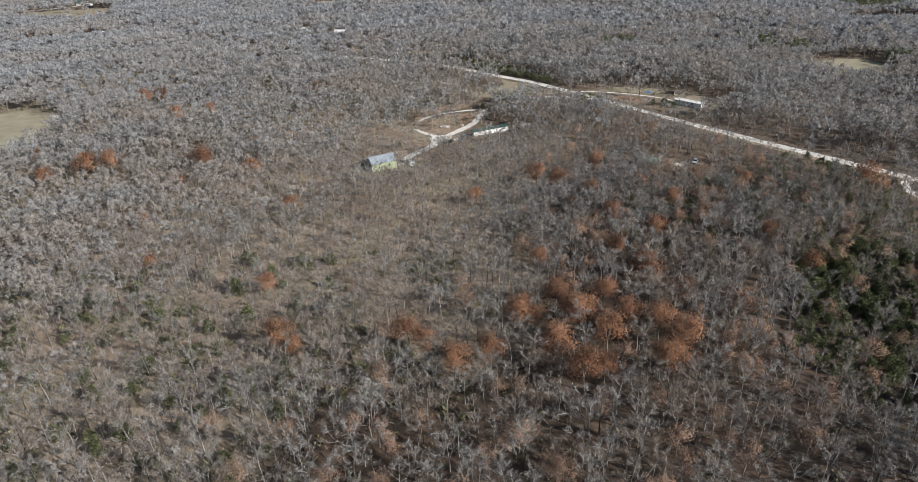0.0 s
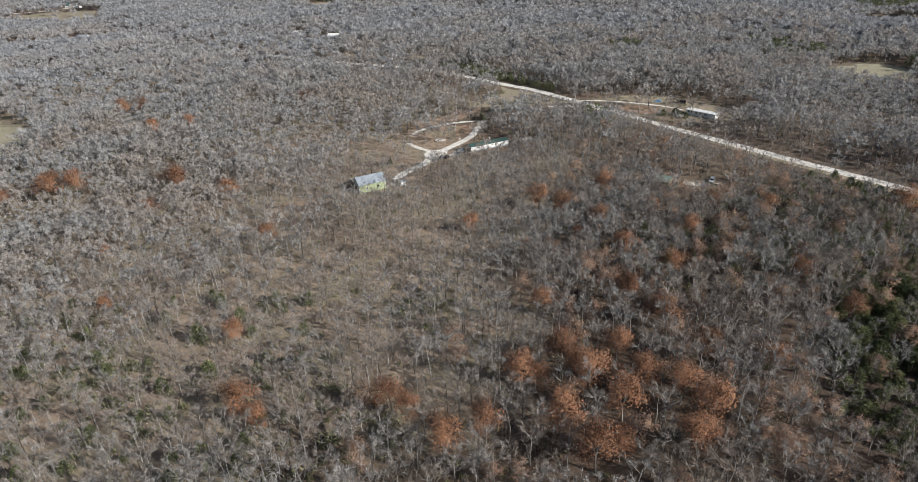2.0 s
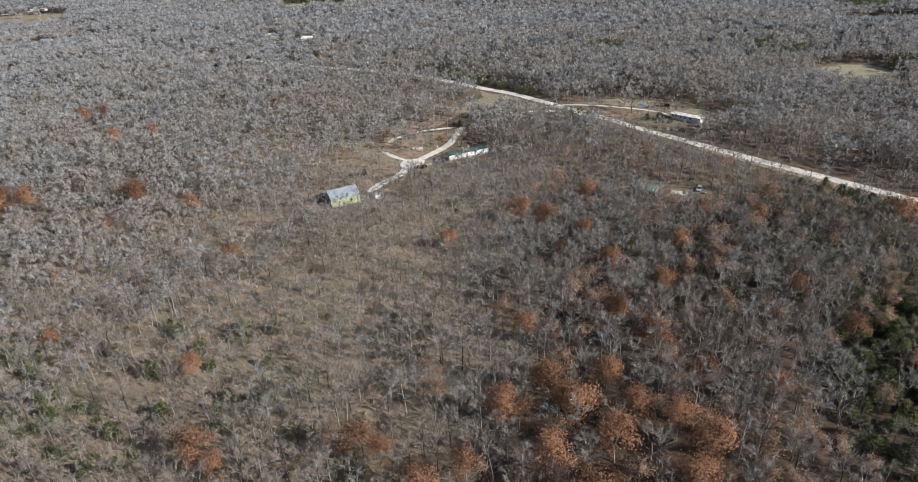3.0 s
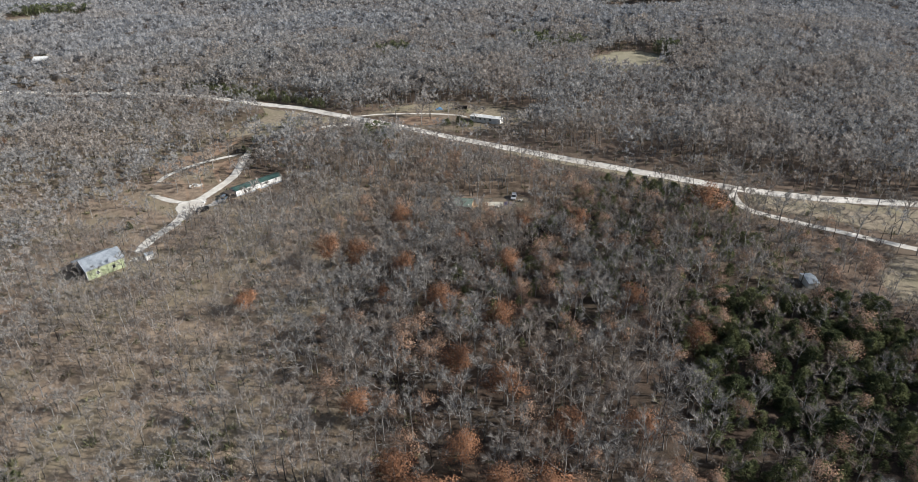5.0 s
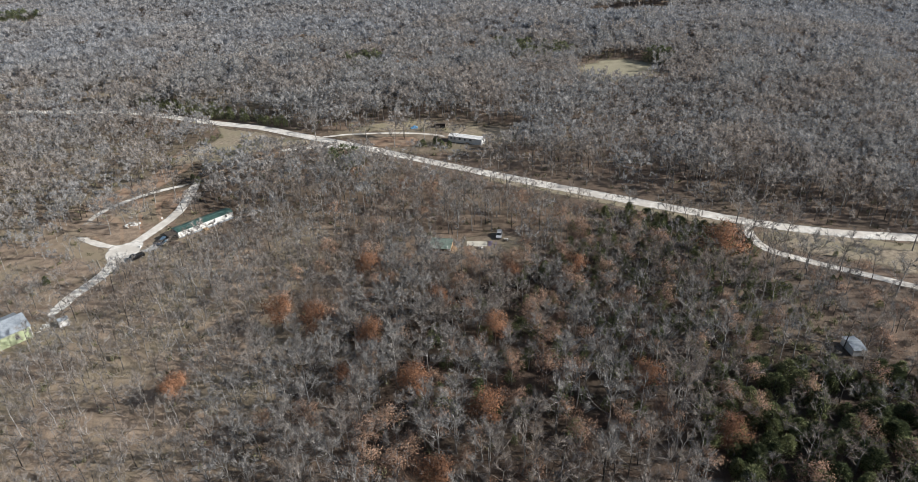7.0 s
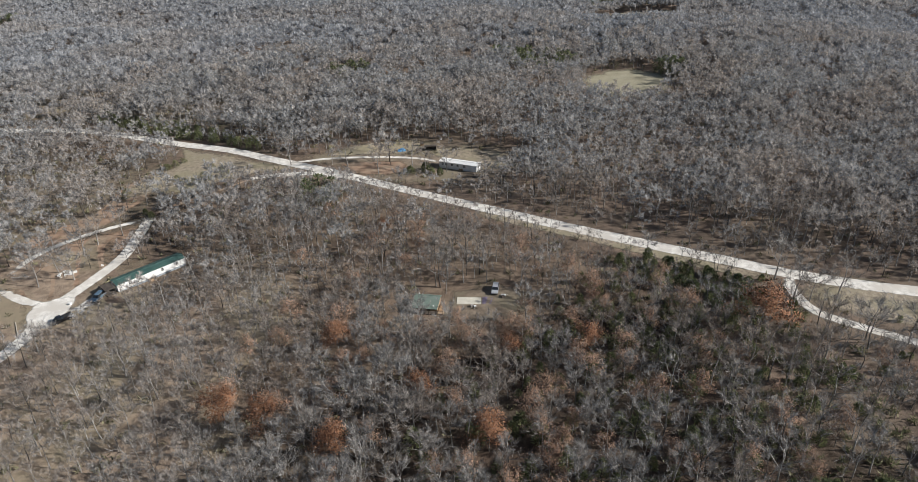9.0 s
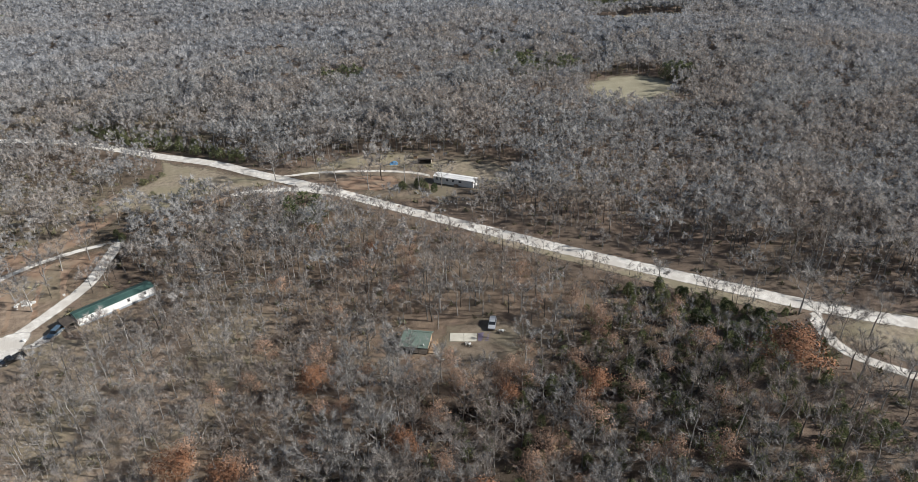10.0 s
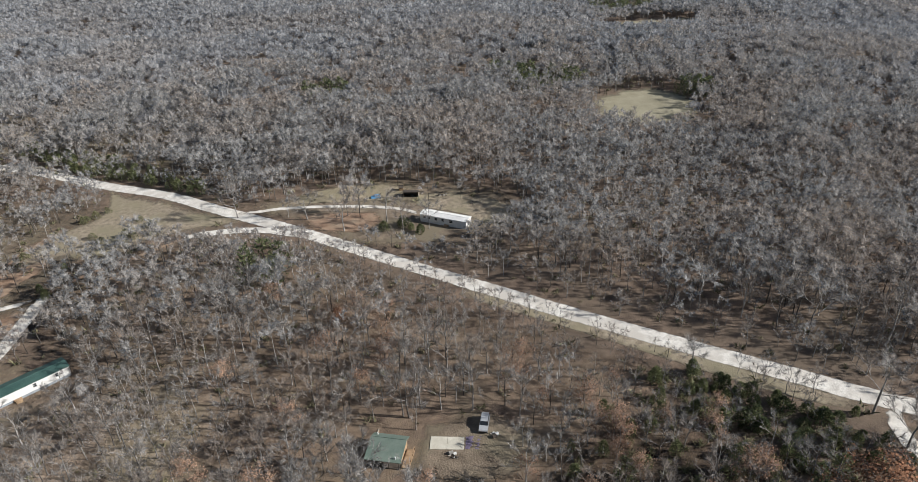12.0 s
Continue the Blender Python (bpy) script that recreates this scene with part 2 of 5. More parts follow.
def smooth_line(points, step=3.0):
    """A soft curve through points of the plan, at even steps."""
    p = np.array(points, float)
    p = np.vstack([2 * p[0] - p[1], p, 2 * p[-1] - p[-2]])
    out = []
    for i in range(1, len(p) - 2):
        k = max(2, int(np.hypot(*(p[i + 1] - p[i])) / step))
        for u in np.arange(k) / k:
            out.append(0.5 * (2 * p[i] + (p[i + 1] - p[i - 1]) * u + (2 * p[i - 1] - 5 * p[i] + 4 * p[i + 1] - p[i + 2]) * u ** 2 + (3 * p[i] - p[i - 1] - 3 * p[i + 1] + p[i + 2]) * u ** 3))
    out.append(p[-2])
    return np.array(out)


def cover_mesh(name, verts, faces, cover, mat):
    me = bpy.data.meshes.new(name)
    me.from_pydata(verts, [], faces)
    me.attributes.new("cover", "FLOAT", "POINT").data.foreach_set("value", np.asarray(cover, np.float32))
    me.materials.append(mat)
    return me


def ribbon(name, points, width, mat, lift, label, category):
    """A road or track that lies on the land."""
    line = smooth_line(points)
    d = np.gradient(line, axis=0)
    d /= np.hypot(d[:, 0], d[:, 1])[:, None] + 1e-9
    side = np.stack([d[:, 1], -d[:, 0]], 1)
    across, cover = (-0.58, -0.46, -0.2, 0.2, 0.46, 0.58), (0.0, 0.62, 1.0, 1.0, 0.62, 0.0)
    verts, value, faces = [], [], []
    for i, p in enumerate(line):
        end = min(1.0, i / 3, (len(line) - 1 - i) / 3)
        for a, c in zip(across, cover):
            x, y = p + side[i] * a * width
            verts.append((x, y, ground_at(x, y) + lift))
            value.append(c * (0.4 + 0.6 * end))
    k = len(across)
    for i in range(len(line) - 1):
        faces += [(i * k + j, i * k + j + 1, (i + 1) * k + j + 1, (i + 1) * k + j) for j in range(k - 1)]
    return tagged(new(name, cover_mesh(name, verts, faces, value, mat)), label, category, "", "structure")


def patch(name, outline, mat, lift, label, category="ground", rings=14):
    """A clearing with an uneven outline that lies on the land."""
    pts = smooth_line(list(outline) + [outline[0]], 4.0)[:-1]
    mid = pts.mean(0)
    turn = np.arctan2(*(pts - mid).T)
    pts = mid + (pts - mid) * (1 + 0.06 * np.sin(turn * 5 + mid[0]) + 0.05 * np.sin(turn * 11 + mid[1]) + 0.03 * np.sin(turn * 23))[:, None]
    verts, value, faces, k = [(mid[0], mid[1], ground_at(*mid) + lift)], [1.0], [], len(pts)
    for r in range(1, rings + 1):
        u = r / rings * 1.12
        for p in pts:
            x, y = mid + (p - mid) * u
            verts.append((x, y, ground_at(x, y) + lift))
            value.append(1.0 if u < 0.72 else max(0.0, (1.12 - u) / 0.40))
    faces += [(0, 1 + i, 1 + (i + 1) % k) for i in range(k)]
    for r in range(rings - 1):
        a, b = 1 + r * k, 1 + (r + 1) * k
        faces += [(a + i, b + i, b + (i + 1) % k, a + (i + 1) % k) for i in range(k)]
    return tagged(new(name, cover_mesh(name, verts, faces, value, mat)), label, category, "", "structure")


# ground: one sheet to the horizon
gx = np.concatenate([np.linspace(-4500, -900, 10), np.linspace(-850, 900, 160), np.linspace(950, 4500, 10)])
gy = np.concatenate([np.linspace(-4000, -100, 10), np.linspace(-60, 1300, 130), np.linspace(1400, 4800, 10)])
XX, YY = np.meshgrid(gx, gy)
ZZ = land(XX, YY)
gw = len(gx)
gi = (np.arange(len(gy) - 1)[:, None] * gw + np.arange(gw - 1)[None]).ravel()
tris = np.concatenate([np.stack([gi, gi + 1, gi + gw + 1], 1), np.stack([gi, gi + gw + 1, gi + gw], 1)])
tagged(new("ground", arrays_mesh("ground", np.stack([XX, YY, ZZ], -1).reshape(-1, 3), tris, [M_LITTER])), "brown leaf-littered woodland floor", "ground", "", "structure")

MAIN_ROAD = [(330, 170), (295, 201), (260, 227), (230, 247), (209, 267), (195, 285), (179, 306), (163, 328), (145, 354), (126, 381), (104, 411), (80, 441), (62, 465), (40, 486), (0, 527), (-50, 555), (-104, 587), (-162, 623), (-228, 664), (-288, 694), (-349, 706), (-430, 700)]
SIDE_ROAD = [(207, 267), (201, 260), (198, 249), (204, 236), (213, 222), (220, 211), (228, 200), (245, 180), (262, 160)]
DRIVE_MOUTH = [(108, 405), (90, 419), (71, 424), (64, 423)]
DRIVE_WOOD = [(68, 424), (60, 421), (47, 415), (36, 411), (25, 404)]
DRIVE = [(26, 405), (23, 395), (20, 386), (16, 375), (8, 363), (0, 352), (-5, 344), (-7, 334), (-11, 326), (-17, 317), (-22, 306)]
DRIVE_SPUR = [(1, 345), (5, 345), (9, 349), (12, 353)]
LOOP = [(24, 402), (11, 400), (-2, 395), (-12, 387), (-18, 376)]
STUB = [(-3, 350), (-9, 354), (-15, 361), (-20, 368)]
HOME_DRIVE = [(84, 436), (92, 434), (101, 433), (117, 428), (133, 421), (143, 414), (147, 408)]
BARN_TRACK = [(-52, 283), (-66, 284), (-80, 288)]
FAR_ROAD = [(-820, 880), (-700, 905), (-599, 945), (-547, 975), (-500, 1000), (-420, 1040), (-330, 1060)]

JUNCTION_CLEARING = [(41, 482), (60, 460), (76, 441), (84, 430), (69, 428), (54, 426), (45, 421), (29, 423), (14, 428), (19, 440), (29, 450), (40, 460)]
HOME_CLEARING = [(90, 438), (122, 447), (153, 438), (179, 414), (186, 397), (172, 382), (157, 384), (135, 385), (118, 397), (104, 416)]
LOOP_CLEARING = [(24, 398), (18, 378), (10, 366), (-1, 355), (-14, 358), (-19, 369), (-11, 378), (-6, 390), (6, 398)]
YARD_CLEARING = [(-8, 346), (-6, 332), (-14, 326), (-28, 330), (-40, 334), (-46, 348), (-34, 366), (-20, 372), (-10, 357)]
STRIP_CLEARING = [(-17, 388), (-1, 394), (12, 404), (22, 418), (30, 440), (28, 452), (16, 440), (8, 420), (-4, 406), (-20, 400)]
CABIN_YARD = [(103, 296), (109, 305), (115, 307), (127, 304), (131, 296), (130, 287), (119, 286), (109, 290)]
ROADSIDE_FIELD = [(200, 254), (210, 263), (228, 254), (236, 240), (262, 220), (290, 190), (262, 180), (240, 204), (225, 217), (212, 236)]
SHED_FIELD = [(216, 202), (226, 196), (222, 180), (205, 172), (190, 180), (196, 192)]
FAR_FIELD = [(268, 476), (287, 502), (317, 506), (334, 493), (322, 460), (302, 446), (278, 450)]
LEFT_FIELD = [(-310, 432), (-270, 437), (-238, 410), (-226, 366), (-244, 342), (-290, 334), (-340, 390)]
NORTH_FIELD = [(-158, 850), (-88, 848), (-78, 900), (-85, 940), (-125, 960), (-170, 945), (-168, 890)]
EAST_FIELD = [(405, 620), (455, 620), (475, 640), (500, 665), (455, 690), (420, 690)]
FARM_FIELD = [(-520, 845), (-440, 828), (-395, 835), (-425, 895), (-430, 930), (-500, 965), (-560, 950), (-548, 905)]
SHED_GROVE = [(188, 246), (203, 234), (220, 206), (216, 180), (190, 176), (166, 190), (160, 212), (172, 236)]
ROAD_VERGE = [(30, 578), (0, 580), (-30, 588), (-6, 565), (20, 565)]
TOP_FIELD = [(405, 680), (425, 690), (455, 676), (445, 660), (415, 668)]

ribbon("road_main", MAIN_ROAD, 6.3, M_GRAVEL, 0.10, "pale gravel country road between woods", "road")
ribbon("road_side", SIDE_ROAD, 3.8, M_GRAVEL, 0.12, "narrow pale gravel side road", "road")
ribbon("driveway_long", DRIVE, 4.4, M_GRAVEL, 0.13, "pale gravel driveway winding to a barn", "driveway")
ribbon("driveway_mouth", DRIVE_MOUTH, 4.2, M_GRAVEL, 0.13, "pale gravel mouth of the driveway", "driveway")
ribbon("driveway_wood", DRIVE_WOOD, 2.2, M_SOIL, 0.12, "faint brown soil track through trees", "driveway")
ribbon("driveway_spur", DRIVE_SPUR, 4.0, M_GRAVEL, 0.15, "short gravel parking spur", "driveway")
ribbon("driveway_loop", LOOP, 2.6, M_GRAVEL, 0.14, "faint gravel loop track among oaks", "driveway")
ribbon("driveway_stub", STUB, 3.4, M_GRAVEL, 0.16, "short gravel stub beside the driveway", "driveway")
ribbon("driveway_home", HOME_DRIVE, 2.3, M_GRAVEL, 0.14, "gravel drive to the white mobile home", "driveway")
ribbon("track_barn", BARN_TRACK, 2.6, M_SOIL, 0.12, "faint pale dirt track by the barn", "track")
ribbon("road_far", FAR_ROAD, 7.0, M_GRAVEL, 0.12, "distant pale country road", "road")
patch("parking_pad", [(-8, 353), (1, 355), (4, 350), (2, 344), (-2, 336), (-8, 338), (-9, 346)], M_GRAVEL, 0.18, "pale gravel turning place", "driveway")
patch("floor_west", [(-200, 130), (-165, 260), (-120, 340), (-50, 380), (10, 400), (30, 440), (34, 470), (14, 500), (-30, 530), (-110, 575), (-250, 640), (-330, 640), (-430, 560), (-340, 330)], M_YARD, 0.026, "brown leaf litter and thin grass under western oaks")
patch("floor_north", [(-330, 715), (-228, 680), (-104, 602), (0, 542), (40, 500), (84, 456), (112, 482), (70, 580), (-40, 690), (-250, 810)], M_YARD, 0.026, "brown leaf litter under oaks north of the road")
patch("floor_open_wood", [(-160, 70), (-60, 60), (-44, 92), (-38, 122), (-10, 136), (24, 160), (36, 210), (60, 280), (82, 325), (62, 356), (36, 388), (22, 425), (0, 425), (-40, 410), (-90, 400), (-140, 360), (-165, 260), (-180, 150)], M_OPEN_FLOOR, 0.03, "tan grass and leaf litter under open woods")
patch("floor_bench", [(44, 250), (76, 262), (110, 268), (140, 264), (176, 268), (172, 290), (150, 324), (130, 352), (118, 372), (92, 408), (66, 420), (30, 428), (24, 395), (36, 360)], M_BENCH, 0.032, "brown leaf litter and thin grass under oaks")
# dark sheet stands in for the shade on the hollow's floor
patch("floor_hollow", [(-42, 70), (-44, 110), (-20, 136), (14, 146), (26, 165), (40, 205), (52, 256), (78, 276), (108, 282), (136, 278), (160, 272), (172, 262), (160, 235), (172, 200), (205, 165), (190, 105), (120, 50), (40, 60)], M_HOLLOW, 0.036, "leaf litter in the wooded hollow, with shade put into its colour")
patch("clearing_junction", JUNCTION_CLEARING, M_GRASS, 0.05, "dry grass clearing at the road fork")
patch("clearing_home", HOME_CLEARING, M_YARD, 0.05, "dry lawn round the white mobile home")
patch("lawn_home", [(148, 428), (166, 420), (180, 402), (176, 388), (166, 390), (160, 402), (150, 413)], M_GRASS, 0.064, "pale dry lawn behind the white mobile home")
patch("lawn_strip", [(98, 437), (122, 445), (148, 437), (146, 424), (124, 429)], M_GRASS, 0.064, "strip of dry grass beside the home drive")
patch("clearing_home_soil", [(106, 424), (118, 423), (132, 416), (130, 404), (116, 405), (106, 414)], M_SOIL, 0.07, "bare red-brown soil in the lawn")
patch("clearing_loop", LOOP_CLEARING, M_SOIL, 0.05, "bare red-brown soil inside the loop track")
patch("clearing_yard", YARD_CLEARING, M_OPEN_FLOOR, 0.05, "thin dry grass yard by the driveway")
patch("clearing_strip", STRIP_CLEARING, M_SOIL, 0.04, "strip of bare brown soil")
patch("clearing_cabin", CABIN_YARD, M_YARD, 0.06, "brown trodden yard beside the cabin")
patch("field_roadside", ROADSIDE_FIELD, M_GRASS, 0.05, "mown dry roadside field")
patch("field_shed", SHED_FIELD, M_GRASS, 0.05, "rough dry grass near the tin shed")
patch("field_far", FAR_FIELD, M_PASTURE, 0.06, "pale pasture in the woods", "field")
patch("field_left", LEFT_FIELD, M_PASTURE, 0.06, "pale green pasture at the wood's edge", "field")
patch("field_north", NORTH_FIELD, M_GRASS, 0.06, "distant tan field", "field")
patch("field_east", EAST_FIELD, M_PASTURE, 0.06, "distant pasture strip", "field")
patch("field_farm", FARM_FIELD, M_GRASS, 0.06, "tan fields round a distant farm", "field")
patch("field_verge", ROAD_VERGE, M_GRASS, 0.06, "dry grass opening by the road")
patch("field_top", TOP_FIELD, M_PASTURE, 0.06, "small green glade in distant woods", "field")
ribbon("verge_bank", [(140, 353), (154, 334), (166, 317), (178, 299), (190, 282), (201, 270)], 5.5, M_GRASS, 0.06, "mown grass bank along the gravel road", "verge")

# ---- trees as bundles of triangles ----
UP = np.array((0.0, 0.0, 1.0))


def unit(v):
    return v / (np.linalg.norm(v) + 1e-9)


class Bundle:
    """Triangles of one tree; every triangle has a material number."""

    def __init__(self):
        self.v, self.t, self.m, self.n, self.r, self.c = [], [], [], 0, [], []

    def tube(self, p, q, r0, r1, n, mat):
        d = unit(q - p)
        s = unit(np.cross(d, (0.31, 0.87, 0.38)))
        c = np.cross(d, s)
        a = np.arange(n) * 2 * np.pi / n
        ring = np.cos(a)[:, None] * s + np.sin(a)[:, None] * c
        self.v += [p + ring * r0, q + ring * r1]
        self.r += [ring, ring]
        self.c += [1.0] * (2 * n)
        o = self.n
        for i in range(n):
            j = (i + 1) % n
            self.t += [(o + i, o + j, o + n + j), (o + i, o + n + j, o + n + i)]
        self.m += [mat] * (2 * n)
        self.n += 2 * n

    def trunk(self, knots, radii, n):
        """One connected, tapered stem through the knots, numbered -1."""
        a = np.arange(n) * 2 * np.pi / n
        ring = np.stack([np.cos(a), np.sin(a), 0 * a], 1)
        for k, (p, r) in enumerate(zip(knots, radii)):
            self.v.append(p + ring * r)
            self.r.append(ring)
            self.c += [1.0] * n
            for i in range(n if k else 0):
                o, j = self.n - n, (i + 1) % n
                self.t += [(o + i, o + j, o + n + j), (o + i, o + n + j, o + n + i)]
                self.m += [-1, -1]
            self.n += n

    def put(self, tri, mat, face=None, cover=(1.0, 1.0, 1.0)):
        """One triangle; face: the way that its shading looks, its own way if not given."""
        if face is None:
            face = unit(np.cross(tri[1] - tri[0], tri[2] - tri[0]))
        self.v.append(tri)
        self.c += cover
        self.r.append(np.array((face, face, face)))
        self.t.append((self.n, self.n + 1, self.n + 2))
        self.m.append(mat)
        self.n += 3

    def blade(self, p, q, w, rng, mat, out=None, loose=0.14):
        """A thin piece from p to q; out: the way its flat side looks."""
        face = rng.normal(size=3) if out is None else unit(out + rng.normal(size=3) * loose)
        s = unit(np.cross(face, q - p)) * w * 0.5
        self.put(np.array((p - s, q, p + s)), mat)

    def spray(self, p, q, w, rng, mat):
        """A spray of the finest twigs: dense at its foot p, thinning out towards q, turned any way."""
        s = unit(np.cross(rng.normal(size=3) * 0.8 + UP * 0.6, q - p)) * w * 0.5
        self.put(np.array((p, q - s * rng.uniform(0.6, 1.3), q + s * rng.uniform(0.6, 1.3))), mat, None, (1.0, 0.0, 0.0))

    def leaf(self, p, size, rng, mat, out):
        face = unit(out + rng.normal(size=3) * 0.6)
        a = unit(np.cross(face, rng.normal(size=3))) * size
        b = np.cross(face, a)
        self.put(np.array((p - a * 0.5, p + a * 0.5, p + b * 0.85)), mat, unit(face + out))

    def done(self):
        return np.vstack(self.v), np.array(self.t), np.array(self.m), np.vstack(self.r), np.array(self.c)


def oak(seed, height, limbs, subs, boughs, twigs, width, leaves=0, leaf_size=0.3, spread=0.36, leaf_clump=0.7, crisp=True, sprays=0, spray_mat=2):
    """A broad-crowned oak: a leaning trunk, limbs that bend upward, and three orders of ever finer branches that fan out from them; leaves cling to the branch ends."""
    rng = np.random.default_rng(seed)
    b = Bundle()
    lean = rng.normal(size=2) * 0.04 * height
    knots = [np.array((lean[0] * u ** 1.5 + rng.normal() * 0.012 * height * (u > 0), lean[1] * u ** 1.5 + rng.normal() * 0.012 * height * (u > 0), height * u)) for u in (0, 0.33, 0.62, 0.86)]
    r = 0.0150 * height
    b.trunk(knots, (r, r * 0.72, r * 0.45, r * 0.10), 4 if crisp else 3)
    ends, turn, core = [], rng.uniform(0, 7), np.array((lean[0] * 0.4, lean[1] * 0.4, height * 0.50))

    def fan(d, wild, lift):
        return unit(d + rng.normal(size=3) * wild + UP * lift)

    for i in range(limbs):
        s = 0.30 + 0.56 * (i + rng.uniform(0, 0.8)) / limbs
        k = 0 if s < 0.33 else 1 if s < 0.62 else 2
        lo, hi = (0, 0.33, 0.62)[k], (0.33, 0.62, 0.86)[k]
        p = knots[k] + (knots[k + 1] - knots[k]) * np.clip((s - lo) / (hi - lo), 0, 1)
        turn += 2.4 + rng.normal() * 0.4
        reach = height * spread * (1.30 - 0.78 * (s - 0.30) / 0.56) * rng.uniform(0.8, 1.15)
        rise = rng.uniform(0.45, 0.9) + 1.5 * max(0.0, s - 0.45)
        out = np.array((math.cos(turn), math.sin(turn), 0.0))
        d1 = fan(out + UP * rise, 0.10, 0.0)
        d2 = fan(out + UP * (rise + 0.35), 0.16, 0.0)
        mid, rl = p + d1 * reach * 0.5, r * (0.56 - 0.34 * s)
        tip = mid + d2 * reach * 0.55
        if crisp:
            b.tube(p, mid, rl, rl * 0.6, 3, 0)
            b.tube(mid, tip, rl * 0.6, rl * 0.15, 3, 0)
        else:
            b.blade(p, mid + (mid - p) * 0.3, rl * 2.2, rng, 0, unit(tip - core), 0.3)
            b.blade(mid, tip, rl * 1.5, rng, 0, unit(tip - core), 0.3)
        for j in range(subs):
            u = 0.25 + 0.75 * (j + rng.uniform(0.1, 1.0)) / subs
            q = p + (mid - p) * u * 2 if u < 0.5 else mid + (tip - mid) * (u * 2 - 1)
            d = fan(d1 if u < 0.5 else d2, 0.34, 0.12)
            e = q + d * reach * rng.uniform(0.36, 0.62)
            b.blade(q, e, max(width * 1.7, rl * 0.7), rng, 0, unit(e - core), 0.55)
            lines = [(q, e, d)]
            for _ in range(boughs):
                f = q + (e - q) * rng.uniform(0.25, 0.85)
                d3 = fan(d, 0.36, 0.10)
                g = f + d3 * reach * rng.uniform(0.22, 0.42)
                b.blade(f, g, width * 1.35, rng, 1, unit(g - core), 0.55)
                lines.append((f, g, d3))
            ends += [(f, g) for f, g, _ in lines]
            for f, g, d3 in lines:
                for _ in range(twigs):
                    h = f + (g - f) * rng.uniform(0.3, 1.0)
                    k2 = h + fan(d3, 0.33, 0.08) * rng.uniform(0.5, 1.15) * height / 11
                    b.blade(h, k2, width * rng.uniform(0.6, 1.2), rng, 1, unit(k2 - core), 0.55)
                for _ in range(sprays if f is q or not crisp else int(sprays > 0 and rng.uniform() < 0.45)):
                    h = f + (g - f) * rng.uniform(0.25, 0.9)
                    d4 = fan(d3, 0.38, 0.05)
                    b.spray(h, h + d4 * rng.uniform(1.1, 2.0) * height / 11, (1.0 if crisp else 1.3) * rng.uniform(1.2, 2.2) * height / 11, rng, spray_mat)
    if leaves:
        hubs = [e for _, e in ends] + [(q + e) / 2 for q, e in ends]
        for j in range(leaves):
            hub = hubs[rng.integers(len(hubs))]
            p = hub + rng.normal(size=3) * leaf_clump * np.array((1, 1, 0.75))
            b.leaf(p, leaf_size * rng.uniform(0.6, 1.4), rng, 2, unit(p - core))
    return b.done()


def far_oak(seed, height, sprays):
    """A distant bare oak: a stem and an uneven dome of twig sprays."""
    rng = np.random.default_rng(seed)
    b = Bundle()
    b.blade(np.zeros(3), np.array((0.0, 0.0, height * 0.85)), 0.5, rng, 0)
    core = np.array((0.0, 0.0, height * 0.52))
    lobes = rng.uniform(0.8, 1.2, 7)
    for i in range(sprays):
        a, u = rng.uniform(0, 2 * np.pi), 1.0 - 1.25 * rng.uniform()
        ring, shell = math.sqrt(max(0.0, 1 - u * u)), rng.uniform(0.85, 1.1) * lobes[int(a / 6.2832 * 7) % 7]
        way = np.array((math.cos(a) * ring * 0.46, math.sin(a) * ring * 0.46, 0.36 * u + 0.08)) * height * shell
        foot = core + way * rng.uniform(0.1, 0.55)
        b.spray(foot, core + way, height * rng.uniform(0.30, 0.50), rng, 1)
    return b.done()


def cedar(seed, height, blades, girth=0.3):
    """An eastern cedar: a dense, ragged, pointed or rounded crown to the ground."""
    rng = np.random.default_rng(seed)
    b = Bundle()
    b.trunk([np.zeros(3), np.array((0, 0, height * 0.8))], (0.03 * height, 0.02), 4)
    lobes = rng.uniform(0.7, 1.25, 8)
    for i in range(blades):
        u = rng.uniform(0.03, 1.0) ** 0.8
        a = rng.uniform(0, 2 * np.pi)
        wide = height * girth * (1 - u ** 2.6) ** 0.6 * min(1, 0.6 + u * 3) * lobes[int(a / 6.2832 * 8) % 8]
        r = wide * rng.uniform(0.55, 1.08)
        p = np.array((math.cos(a) * r, math.sin(a) * r, u * height))
        d = unit(np.array((math.cos(a), math.sin(a), 0.75)) + rng.normal(size=3) * 0.45)
        b.blade(p - d * 0.25, p + d * rng.uniform(0.25, 0.6) * height / 5, rng.uniform(0.16, 0.34) * height / 5, rng, 1, unit(np.array((math.cos(a), math.sin(a), 0.5))))
    return b.done()


def brush(seed, blades, tall, width):
    """A low tuft of brush and saplings."""
    rng = np.random.default_rng(seed)
    b = Bundle()
    for i in range(blades):
        a, r = rng.uniform(0, 6.28), rng.uniform(0, 1.2)
        p = np.array((math.cos(a) * r, math.sin(a) * r, rng.uniform(0, 0.45) * tall))
        b.blade(p, p + unit(rng.normal(size=3) * 0.7 + UP) * rng.uniform(0.4, 0.9) * tall, width * rng.uniform(0.5, 1.5), rng, 0)
    return b.done()


